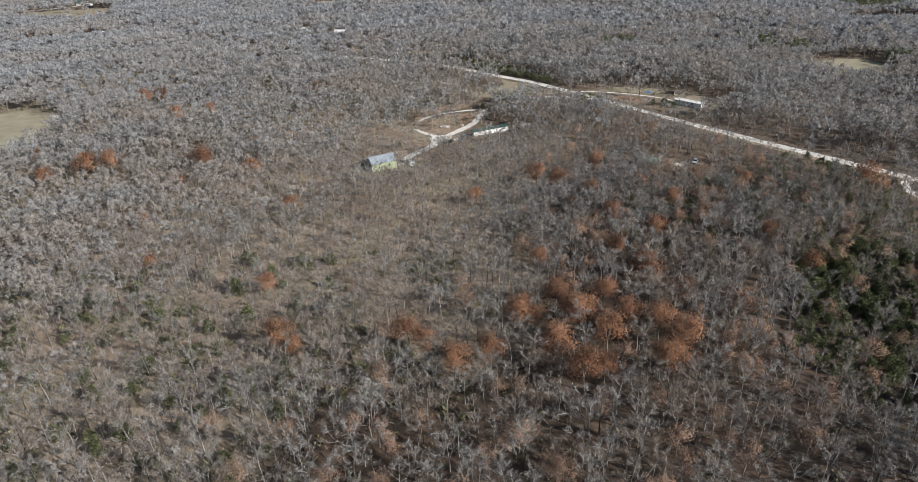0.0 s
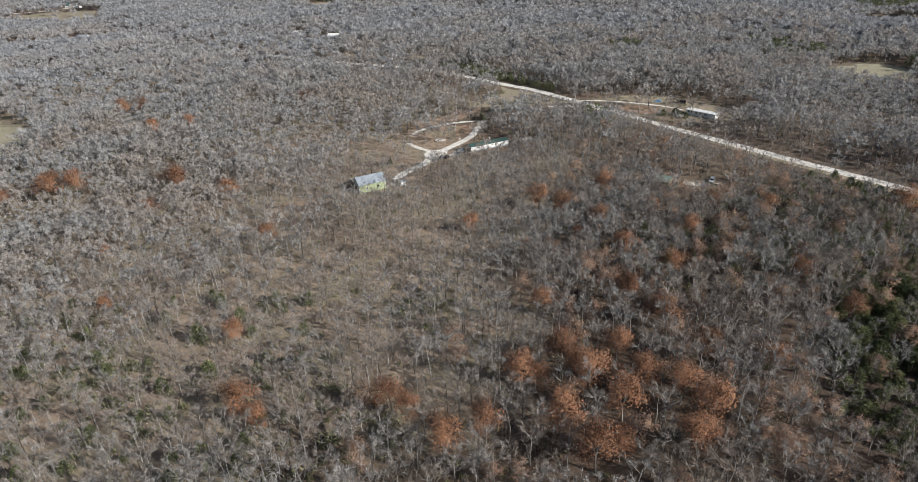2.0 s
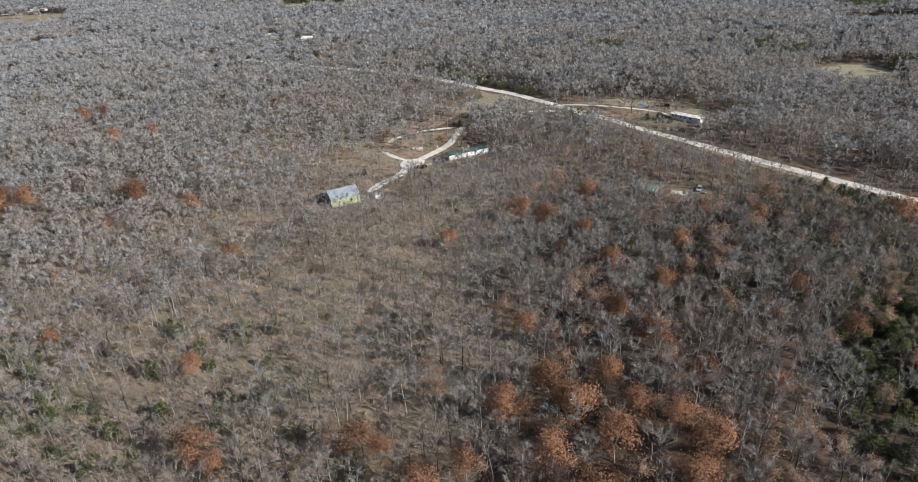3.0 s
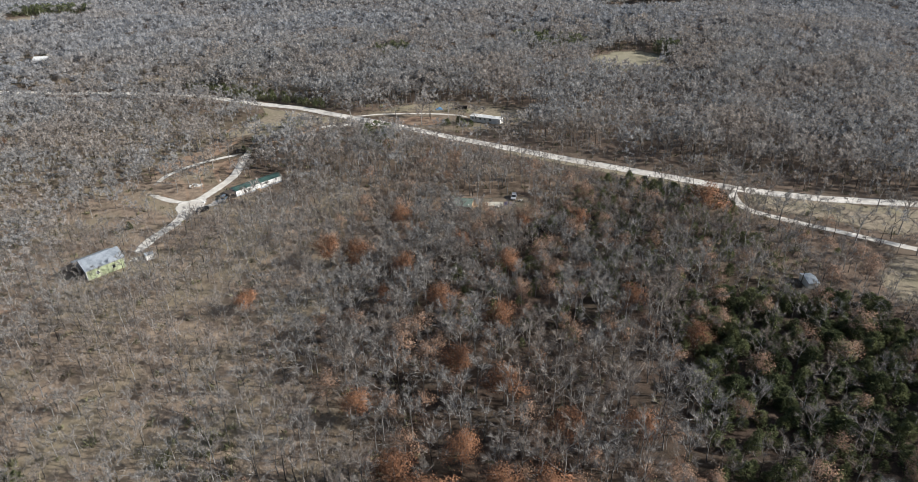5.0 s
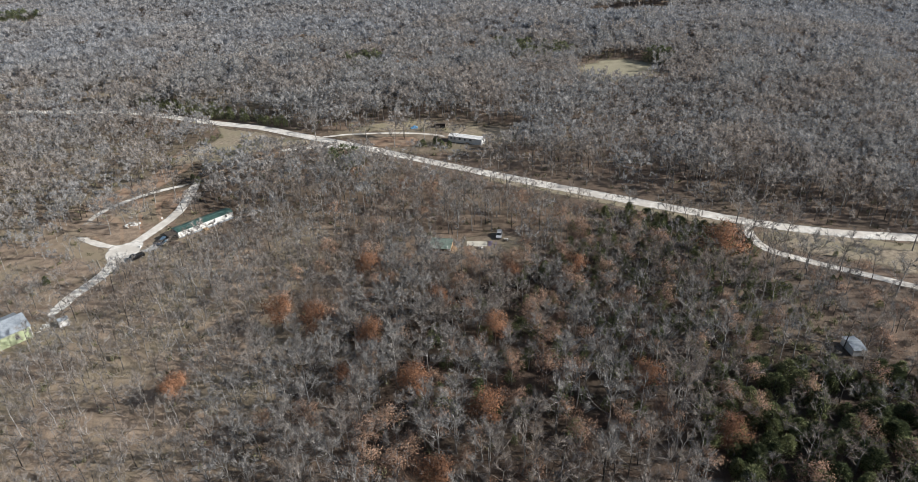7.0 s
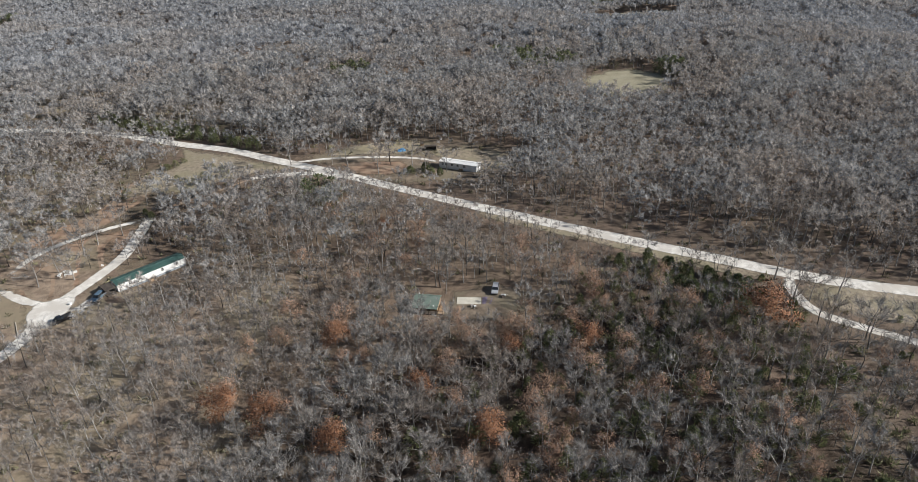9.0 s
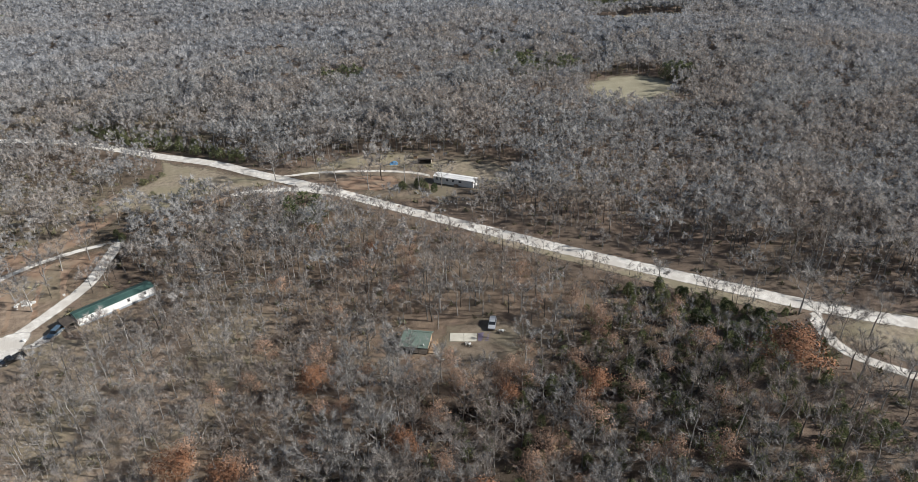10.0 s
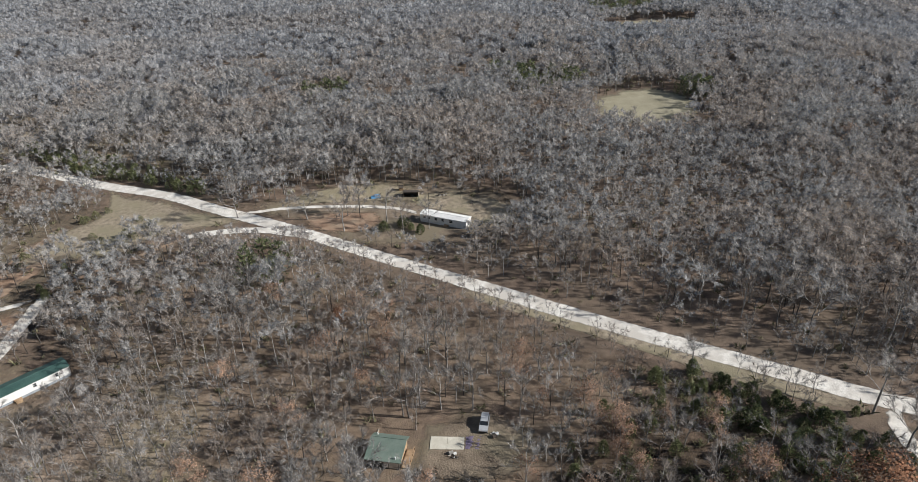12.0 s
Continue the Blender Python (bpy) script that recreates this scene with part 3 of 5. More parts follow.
def wood_stuff(name, kinds, places, rng, mats, label, category, sink=0.15, size=(0.8, 1.2), scales=None):
    """Many trees joined into one mesh: each place takes one kind, turned and sized at random."""
    pick = rng.integers(len(kinds), size=len(places))
    V, T, I, R, C, o = [], [], [], [], [], 0
    for k, (v, t, m, r, cov) in enumerate(kinds):
        at = places[pick == k]
        if not len(at):
            continue
        c = len(at)
        ang, s = rng.uniform(0, 6.2832, c), rng.uniform(*size, c)
        if scales is not None:
            s = s * scales[pick == k]
        wide = s * rng.uniform(0.85, 1.2, c)
        ca, sa = np.cos(ang), np.sin(ang)
        x = (v[None, :, 0] * ca[:, None] - v[None, :, 1] * sa[:, None]) * wide[:, None] + at[:, 0][:, None]
        y = (v[None, :, 0] * sa[:, None] + v[None, :, 1] * ca[:, None]) * wide[:, None] + at[:, 1][:, None]
        z = v[None, :, 2] * s[:, None] + (land(at[:, 0], at[:, 1]) - sink)[:, None]
        rx = r[None, :, 0] * ca[:, None] - r[None, :, 1] * sa[:, None]
        ry = r[None, :, 0] * sa[:, None] + r[None, :, 1] * ca[:, None]
        R.append(np.stack([rx, ry, np.broadcast_to(r[None, :, 2], rx.shape)], -1).reshape(-1, 3))
        V.append(np.stack([x, y, z], -1).reshape(-1, 3))
        T.append((t[None] + (np.arange(c) * len(v))[:, None, None] + o).reshape(-1, 3))
        I.append(np.tile(np.clip(m, 0, None), c))
        C.append(np.tile(cov, c))
        o += c * len(v)
    return tagged(new(name, arrays_mesh(name, np.vstack(V), np.vstack(T), mats, np.concatenate(I), np.vstack(R), np.concatenate(C))), label, category, "", "stuff")


def tree_kind(name, data, mats):
    """The trunk's and the crown's mesh of one kind of tree."""
    v, t, m, r, cov = data
    out = []
    for piece, pick in (("trunk", m < 0), ("crown", m >= 0)):
        keep, back = np.unique(t[pick], return_inverse=True)
        out.append(arrays_mesh(name + "_" + piece, v[keep], back.reshape(-1, 3), mats, np.clip(m[pick], 0, None), r[keep], cov[keep]))
    return out


def plant(name, meshes, x, y, turn, size, wide, label, category, group, crown_label=""):
    root = thing(name, Matrix.LocRotScale((x, y, ground_at(x, y) - 0.12), Euler((0, 0, turn)), (size * wide, size * wide, size)), label, category, group)
    for piece, me in zip(("trunk", "crown"), meshes):
        ob = new(piece, me)
        ob.parent = root
    return root


def inside(points, outline):
    x, y = points[:, 0], points[:, 1]
    hit = np.zeros(len(points), bool)
    o = np.array(outline, float)
    for (x0, y0), (x1, y1) in zip(o, np.roll(o, -1, 0)):
        cross = (y0 > y) != (y1 > y)
        hit ^= cross & (x < (x1 - x0) * (y - y0) / (y1 - y0 + 1e-12) + x0)
    return hit


def from_line(points, line):
    """The distance of points from a line of the plan."""
    best = np.full(len(points), 1e9)
    for a, b in zip(line[:-1], line[1:]):
        a, b = np.array(a, float), np.array(b, float)
        u = np.clip(((points - a) @ (b - a)) / ((b - a) @ (b - a)), 0, 1)
        best = np.minimum(best, np.hypot(*(points - a - u[:, None] * (b - a)).T))
    return best


WOODS = [(-150, 70), (130, 55), (190, 105), (270, 150), (420, 270), (860, 600), (900, 820), (640, 1060), (240, 1230), (-300, 1290), (-860, 1230), (-820, 1130)]
FOREST_LINE = [(0, 60), (30, 130), (80, 205)]
OPEN = [(JUNCTION_CLEARING, 0.97), (HOME_CLEARING, 0.80), (LOOP_CLEARING, 0.72), (YARD_CLEARING, 0.55), (STRIP_CLEARING, 0.8), (CABIN_YARD, 0.85), (ROADSIDE_FIELD, 0.97), (SHED_FIELD, 0.85), (SHED_GROVE, 0.5), (FAR_FIELD, 1.0), (LEFT_FIELD, 1.0), (NORTH_FIELD, 1.0), (EAST_FIELD, 1.0), (FARM_FIELD, 0.97), (ROAD_VERGE, 0.9), (TOP_FIELD, 1.0)]
ROADS = [(MAIN_ROAD[:14], 4.7), (MAIN_ROAD[13:], 3.0), (SIDE_ROAD, 3.4), (DRIVE, 4.5), (DRIVE_MOUTH, 4.5), (DRIVE_WOOD, 1.5), (DRIVE_SPUR, 4.0), (LOOP, 2.5), (STUB, 3.0), (HOME_DRIVE, 3.0), (BARN_TRACK, 3.0), (FAR_ROAD, 7.0)]
ROOFS = [(26, 356.5, 13.5), (17, 349, 7.0), (36, 356, 6.0), (153, 397, 13.0), (-31, 300, 9.0), (101, 301, 8.0), (101, 295, 5.0), (97, 289, 3.0), (110, 290, 6.0), (119, 292, 6.0), (115, 299, 6.0), (123, 301, 3.5), (173, 197, 2.6), (278, 446, 13.0), (298, 440, 11.0), (264, 462, 9.0), (1, 339, 5.0), (10, 349, 4.5), (137, 428, 4.0), (149, 424, 5.0), (-101, 669, 12.0), (-97, 654, 10.0), (-371, 736, 14), (-362, 721, 11), (-142, 703, 9), (-137, 692, 7), (-512, 997, 18), (-498, 976, 13), (0, 333, 5.5), (6, 338, 6.0), (10, 343, 6.0), (-5, 339, 5.5), (14, 343, 3.0), (22, 346, 2.2), (30, 350, 2.2), (150, 388, 7.0), (158, 390, 7.0), (144, 392, 5.0), (105, 285, 2.5), (114, 285, 2.5), (122, 287, 2.5), (116, 281, 2.5), (163, 385, 6.0)]


def scatter(cell, rng, box, thin=1.0):
    """Uneven places on a jittered grid in the woods, off the roads, clearings and roofs."""
    xs, ys = np.arange(box[0], box[2], cell), np.arange(box[1], box[3], cell)
    p = np.stack(np.meshgrid(xs, ys), -1).reshape(-1, 2) + rng.uniform(-0.5, 0.5, (len(xs) * len(ys), 2)) * cell
    p = p[rng.uniform(size=len(p)) < thin]
    p = p[inside(p, WOODS)]
    keep = np.ones(len(p), bool)
    for outline, share in OPEN:
        keep &= ~(inside(p, outline) & (rng.uniform(size=len(p)) < share))
    for line, gap in ROADS:
        keep &= from_line(p, line) > gap
    for x, y, r in ROOFS:
        keep &= np.hypot(p[:, 0] - x, p[:, 1] - y) > r
    return p[keep]


def scatter_rest(cell, rng, box):
    """Places outside the outline of the main woods."""
    xs, ys = np.arange(box[0], box[2], cell), np.arange(box[1], box[3], cell)
    p = np.stack(np.meshgrid(xs, ys), -1).reshape(-1, 2) + rng.uniform(-0.5, 0.5, (len(xs) * len(ys), 2)) * cell
    return p[~inside(p, WOODS)]


def growth(p):
    """How tall the wood stands: low and open to the west of the hollow, tall in it, in waves farther off."""
    x, y = p[:, 0], p[:, 1]
    tall = 1 / (1 + np.exp(-(x - 22 - (y - 150) * 0.29) / 8.0))
    south = 1 / (1 + np.exp(-(x + 45) / 8.0)) / (1 + np.exp((y - 137 + 0.1 * x) / 7.0))
    tall = np.maximum(tall, south)
    behind = 1 / (1 + np.exp(-(y + 1.26 * x - 535) / 12.0))
    tall = np.maximum(tall, behind)
    low = np.exp(-((x + 15) ** 2 / 60 ** 2 + (y - 285) ** 2 / 80 ** 2))
    waves = 0.16 * np.sin(x / 43 + 1.3 * np.sin(y / 61)) * np.cos(y / 31 + 0.4) + 0.10 * np.sin((x - y) / 17)
    bank = np.where((y + 1.26 * x < 560) & (x > 45), np.clip(from_line(p, MAIN_ROAD) / 34, 0.6, 1.0), 1.0)
    return (0.84 + 0.12 * tall - 0.22 * low * (1 - tall)) * (1 + waves) * bank, tall


rng = np.random.default_rng(7)
every = scatter(5.0, rng, (-330, 50, 480, 660))
every = every[rng.uniform(size=len(every)) < 0.90 + 0.10 * growth(every)[1]]
dist = from_line(every, FOREST_LINE)
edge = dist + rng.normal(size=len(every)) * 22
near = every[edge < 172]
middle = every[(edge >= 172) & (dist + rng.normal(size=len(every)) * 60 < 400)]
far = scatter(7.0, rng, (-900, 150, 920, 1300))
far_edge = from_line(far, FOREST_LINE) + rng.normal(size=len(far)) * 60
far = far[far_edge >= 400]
# the stands of cedar and the single oaks take the place of some bare trees
CEDAR_STANDS = [([(126, 205), (146, 203), (160, 194), (182, 182), (175, 160), (150, 128), (105, 118), (95, 150), (112, 176)], 4.1), ([(174, 298), (188, 279), (200, 266), (194, 253), (170, 262), (163, 283)], 4.8), ([(82, 398), (98, 398), (100, 384), (86, 378), (74, 384)], 7.5), ([(254, 578), (300, 536), (292, 511), (252, 528)], 7.0), ([(-4, 545), (4, 553), (30, 528), (56, 495), (80, 464), (76, 455), (64, 468), (42, 491), (18, 516)], 4.4), ([(131, 582), (165, 566), (160, 550), (130, 562)], 7.5), ([(330, 495), (345, 480), (340, 470), (332, 478)], 4.5), ([(430, 720), (520, 700), (520, 740), (440, 760)], 9.0), ([(-170, 955), (-90, 950), (-90, 975), (-165, 980)], 7.0)]
for k, (outline, _) in enumerate(CEDAR_STANDS):
    far = far[~(inside(far, outline) & (rng.uniform(size=len(far)) < 0.8))]
    near = near[~(inside(near, outline) & (rng.uniform(size=len(near)) < (0.25 if k == 1 else 0.55)))]
    middle = middle[~(inside(middle, outline) & (rng.uniform(size=len(middle)) < (0.25 if k == 4 else 0.7)))]

RUSSET = [(-118, 304, 1.15), (-175, 301, 1.1), (-165, 306, 1.1), (-197, 432, 1), (-187, 435, 1), (-162, 388, 1), (-143, 393, 1), (-122, 280, 0.7), (-92, 293, 0.85), (-66, 250, 0.7), (-62, 190, 0.62), (-52, 156, 0.95), (-46, 152, 0.7), (-13, 156, 0.9), (-9, 153, 0.7), (20, 164, 0.9), (24, 162, 0.75), (33, 173, 1.0), (38, 162, 1.05), (34, 166, 0.9), (48, 173, 0.85), (66, 188, 0.95), (60, 155, 1.0), (65, 147, 1.05), (56, 137, 1.0), (60, 140, 0.8), (0, 140, 1.0), (10, 144, 0.95), (34, 134, 1.1), (40, 137, 0.8), (87, 164, 0.85), (115, 207, 0.85), (64, 230, 0.9), (48, 267, 0.9), (40, 273, 0.9), (10, 253, 0.6), (-126, 246, 0.6), (-108, 208, 0.6), (71, 291, 0.85), (12, 255, 0.6), (50, 239, 0.75), (120, 185, 0.8), (174, 247, 1.25), (102, 349, 0.6), (-121, 311, 0.9), (-178, 312, 0.9), (-192, 295, 0.8), (-213, 326, 0.8), (-87, 446, 0.8), (28, 148, 1.0), (44, 150, 1.05), (52, 160, 0.95), (72, 170, 0.9), (58, 200, 0.95), (76, 214, 1.0), (92, 242, 0.85), (60, 252, 0.9), (84, 262, 0.8), (110, 268, 0.7), (130, 262, 0.75), (30, 196, 0.85)]
TAN_OAKS = [(95, 220, 1), (41, 277, 0.95), (50, 268, 1), (29, 232, 0.8), (46, 210, 1.05), (52, 206, 1), (66, 190, 1), (90, 197, 1.05), (25, 206, 0.9), (62, 308, 0.85), (37, 179, 1.0), (100, 230, 0.9), (84, 215, 0.8), (334, 383, 1.1), (104, 246, 0.9), (140, 233, 0.9), (45, 190, 0.9), (-100, 330, 0.9), (126, 170, 0.9), (112, 160, 0.8)]
FIELD_OAKS = [(231, 212, 1.15), (240, 228, 0.9), (206, 228, 1.05), (195, 231, 1.0), (198, 234, 0.95), (208, 251, 1.0), (208, 211, 1.1), (201, 267, 1.2), (198, 257, 1.0), (201, 254, 0.85), (175, 295, 0.8), (118, 406, 1.0), (137, 398, 0.9), (134, 407, 1.0), (85, 432, 1.15), (108, 420, 0.95), (-3, 372, 0.9), (4, 381, 1.0), (8, 388, 0.9), (-8, 364, 1.0), (2, 365, 0.9), (146, 396, 0.8), (16, 392, 0.95)]
LONE_CEDARS = [(48, 433, 3.2), (50, 431, 2.6), (52, 445, 2.2), (56, 438, 2.4), (57, 432, 3.0), (37, 437, 2.2), (40, 432, 2.4), (37, 455, 2.6), (41, 458, 2.0), (34, 453, 2.2), (17, 431, 2.4), (138, 401, 5.0), (131, 401, 4.2), (142, 394, 4.0), (140, 398, 3.0), (165, 296, 5.0), (178, 287, 4.5), (52, 393, 3.5), (-128, 182, 3.6), (-105, 164, 4.2), (-66, 131, 4.2), (-74, 114, 3.8), (-75, 196, 3.8), (-120, 170, 3.0), (-95, 178, 3.2), (-55, 140, 3.0), (-70, 126, 3.4), (-25, 330, 3.5)]
for x, y, s in RUSSET + TAN_OAKS + FIELD_OAKS:
    near = near[np.hypot(near[:, 0] - x, near[:, 1] - y) > 5.6 * s]
    middle = middle[np.hypot(middle[:, 0] - x, middle[:, 1] - y) > 4.8 * s]

# in the hollow some oaks keep thin brown leaves
deep = growth(near)[1] * (near[:, 1] + 1.26 * near[:, 0] < 540)
browned = (rng.uniform(size=len(near)) < 0.17 * deep) & (from_line(near, MAIN_ROAD) > 25)
TAN_OAKS += [(x, y, rng.uniform(0.65, 0.95)) for x, y in near[browned]]
near = near[~browned]
# bare oaks: 280 as things in the stretch passed nearest, the rest joined
fine_kinds = [tree_kind("bare_oak", oak(100 + i, 11.5, 8, 4, 3, 5, 0.058, spread=0.23 + 0.03 * (i % 4), sprays=1), [M_BARK, M_TWIG, M_SPRAY]) for i in range(8)]
order = np.argsort(np.hypot(near[:, 0] - 70, near[:, 1] - 262))
singles, joined = near[order[:280]], near[order[280:]]
single_size = growth(singles)[0]
for i, (x, y) in enumerate(singles):
    plant("bare_oak", fine_kinds[int(rng.integers(8))], x, y, rng.uniform(0, 6.28), single_size[i] * rng.uniform(0.8, 1.2), rng.uniform(0.9, 1.25), "leafless grey oak standing in leaf litter", "tree", "bare oaks of the wood")
for x, y, s in FIELD_OAKS:
    plant("open_grown_oak", fine_kinds[int(rng.integers(8))], x, y, rng.uniform(0, 6.28), s * 1.12, 1.35, "leafless spreading oak in the open", "tree", "oaks in the open")
wood_stuff("bare_oak_wood_near", [oak(200 + i, 11.5, 6, 3, 3, 5, 0.063, spread=0.22 + 0.03 * (i % 5), sprays=1) for i in range(10)], joined, rng, [M_BARK, M_TWIG, M_SPRAY], "leafless grey oak wood", "trees", size=(0.75, 1.25), scales=growth(joined)[0])
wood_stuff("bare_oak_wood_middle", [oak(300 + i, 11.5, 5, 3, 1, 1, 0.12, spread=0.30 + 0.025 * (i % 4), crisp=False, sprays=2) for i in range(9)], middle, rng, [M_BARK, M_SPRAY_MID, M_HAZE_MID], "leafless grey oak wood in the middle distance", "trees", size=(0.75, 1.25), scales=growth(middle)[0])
wood_stuff("bare_oak_wood_far", [far_oak(400 + i, 11.5, 30) for i in range(9)], far, rng, [M_BARK, M_TWIG_FAR_HAZED], "distant leafless oak wood", "trees", size=(0.85, 1.13), scales=growth(far)[0])

behind = scatter_rest(8.0, rng, (-170, -60, 210, 110))
wood_stuff("bare_oak_wood_behind", [far_oak(430 + i, 11.5, 40) for i in range(5)], behind, rng, [M_BARK, M_SPRAY], "leafless grey oak wood going on southward", "trees", size=(0.75, 1.25))

russet_kinds = [tree_kind("russet_oak", oak(500 + i, 10.5, 9, 4, 1, 2, 0.07, leaves=3300, leaf_size=0.28, spread=0.34, leaf_clump=0.85), [M_BARK, M_TWIG, M_RUSSET]) for i in range(5)]
tan_kinds = [tree_kind("tan_oak", oak(520 + i, 10.5, 8, 4, 2, 2, 0.07, leaves=1250, leaf_size=0.26, spread=0.34), [M_BARK, M_TWIG, M_TAN_LEAF]) for i in range(4)]
for x, y, s in RUSSET:
    s = s * 1.12
    plant("russet_oak", russet_kinds[int(rng.integers(5))], x, y, rng.uniform(0, 6.28), s, rng.uniform(0.95, 1.15), "oak still holding russet-brown dead leaves", "tree", "russet oaks")
for x, y, s in TAN_OAKS:
    plant("tan_oak", tan_kinds[int(rng.integers(4))], x, y, rng.uniform(0, 6.28), s, rng.uniform(0.95, 1.15), "oak with thin pale brown dead leaves", "tree", "tan-leaved oaks")

cedar_kinds = [tree_kind("cedar", cedar(600 + i, 4.6, 760, 0.34 + 0.05 * (i % 4)), [M_BARK, M_CEDAR]) for i in range(6)]
LONE_CEDARS += [(214, 236, 2.5), (175, 233, 4.5), (177, 230, 3.5), (159, 233, 4.5), (199, 225, 2.4), (201, 224, 2.0), (189, 222, 3.0), (198, 209, 2.6), (170, 215, 3.6), (190, 262, 3.0), (187, 264, 3.4), (193, 260, 2.8), (24, 407, 2.8), (26, 402, 3.4), (30, 418, 3.0), (33, 452, 2.6)]
hidden = scatter(12.0, rng, (-150, 100, -30, 215))
hollow = scatter(7.6, rng, (35, 190, 200, 300))
hollow = hollow[inside(hollow, [(60, 222), (76, 204), (130, 200), (186, 222), (190, 262), (160, 300), (138, 290), (118, 276), (84, 264)])]
shrub_kinds = [tree_kind("shrub", cedar(660 + i, 2.6, 420, 0.55), [M_BARK, M_OLIVE]) for i in range(3)]
for x, y, h in LONE_CEDARS:
    if y > 425 and x < 62:
        plant("shrub", shrub_kinds[int(rng.integers(3))], x, y, rng.uniform(0, 6.28), h / 2.3, rng.uniform(0.9, 1.3), "rounded olive green shrub in dry grass", "shrub", "shrubs of the clearing")
        continue
    plant("cedar", cedar_kinds[int(rng.integers(6))], x, y, rng.uniform(0, 6.28), h / 5.0, rng.uniform(0.9, 1.2), "small dark green cedar", "tree", "cedars")
stand_places = []
for outline, cell in CEDAR_STANDS:
    o = np.array(outline)
    p = scatter(cell, rng, (*o.min(0), *o.max(0)))
    stand_places.append(p[inside(p, outline)])
thicket = np.vstack(stand_places[:2])
thicket = thicket[np.argsort(np.hypot(thicket[:, 0] - 165, thicket[:, 1] - 215))]
for x, y in thicket[:230]:
    plant("cedar", cedar_kinds[int(rng.integers(6))], x, y, rng.uniform(0, 6.28), (rng.uniform(0.5, 1.0) if y > 245 else rng.uniform(0.6, 1.35)), rng.uniform(0.9, 1.3), "dark green cedar in a dense thicket", "tree", "cedars of the thicket")
wood_stuff("cedar_wood", [cedar(640 + i, 5.0, 420, 0.34) for i in range(5)], np.vstack([thicket[230:], hidden, hollow]), rng, [M_BARK, M_CEDAR], "dark green cedars under the oaks", "trees", size=(0.6, 1.25))
wood_stuff("cedar_wood_far", [cedar(620 + i, 5.5, 190, 0.40) for i in range(4)], np.vstack(stand_places[2:4] + stand_places[5:]), rng, [M_BARK, M_CEDAR], "distant dark green cedars", "trees", size=(1.5, 2.3))
wood_stuff("cedar_row", [cedar(650 + i, 4.2, 330, 0.36) for i in range(4)], stand_places[4], rng, [M_BARK, M_CEDAR], "row of dark green cedars along the gravel road", "trees", size=(0.7, 1.35))
under = scatter(8.0, rng, (-330, 60, 420, 560))
scrub = scatter(3.4, rng, (155, 172, 225, 262))
scrub = scrub[inside(scrub, SHED_GROVE) & (rng.uniform(size=len(scrub)) < 0.8)]
wood_stuff("scrub", [brush(720 + i, 60, 2.4, 0.12) for i in range(5)], scrub, rng, [M_TWIG], "grey-brown leafless scrub in rough grass", "shrubs", size=(0.6, 1.3))
olive = scatter(4.6, rng, (-150, 75, 5, 215))
olive = olive[np.sin(olive[:, 0] / 9.0 + 1.5 * np.sin(olive[:, 1] / 14.0)) + np.cos(olive[:, 1] / 11.0 + olive[:, 0] / 30.0) > 0.3]
wood_stuff("undergrowth", [brush(740 + i, 44, 2.0, 0.26) for i in range(5)], olive, rng, [M_OLIVE], "olive green undergrowth below open oaks", "shrubs", size=(0.6, 1.5))
saplings = scatter(3.1, rng, (-170, 60, 60, 345))
saplings = saplings[growth(saplings)[1] < 0.7]
thick = scatter(4.2, rng, (60, 150, 200, 305))
thick = thick[inside(thick, [(128, 225), (120, 190), (150, 165), (190, 215), (194, 262), (168, 303), (148, 292), (136, 262)])]
wood_stuff("hollow_undergrowth", [brush(780 + i, 40, 1.9, 0.24) for i in range(5)], thick, rng, [M_OLIVE], "dull olive undergrowth in the wooded hollow", "shrubs", size=(0.6, 1.4))
wood_stuff("saplings", [brush(760 + i, 20, 3.8, 0.075) for i in range(6)], saplings, rng, [M_TWIG], "thin pale leafless saplings in dry grass", "saplings", size=(0.6, 1.3))
wood_stuff("underbrush", [brush(700 + i, 18, 1.3, 0.3) for i in range(5)], under, rng, [M_BRUSH], "low dull green and brown underbrush", "shrubs", size=(0.6, 1.6))


# ---- houses ----
def ribs(b, x0, x1, y, z0, z1, step, out):
    """Raised seams on a wall along x."""
    n = max(1, int((x1 - x0) / step))
    for i in range(n + 1):
        x = x0 + (x1 - x0) * i / n
        b.box(x - 0.03, y - out, z0, x + 0.03, y + 0.01, z1)
    return b


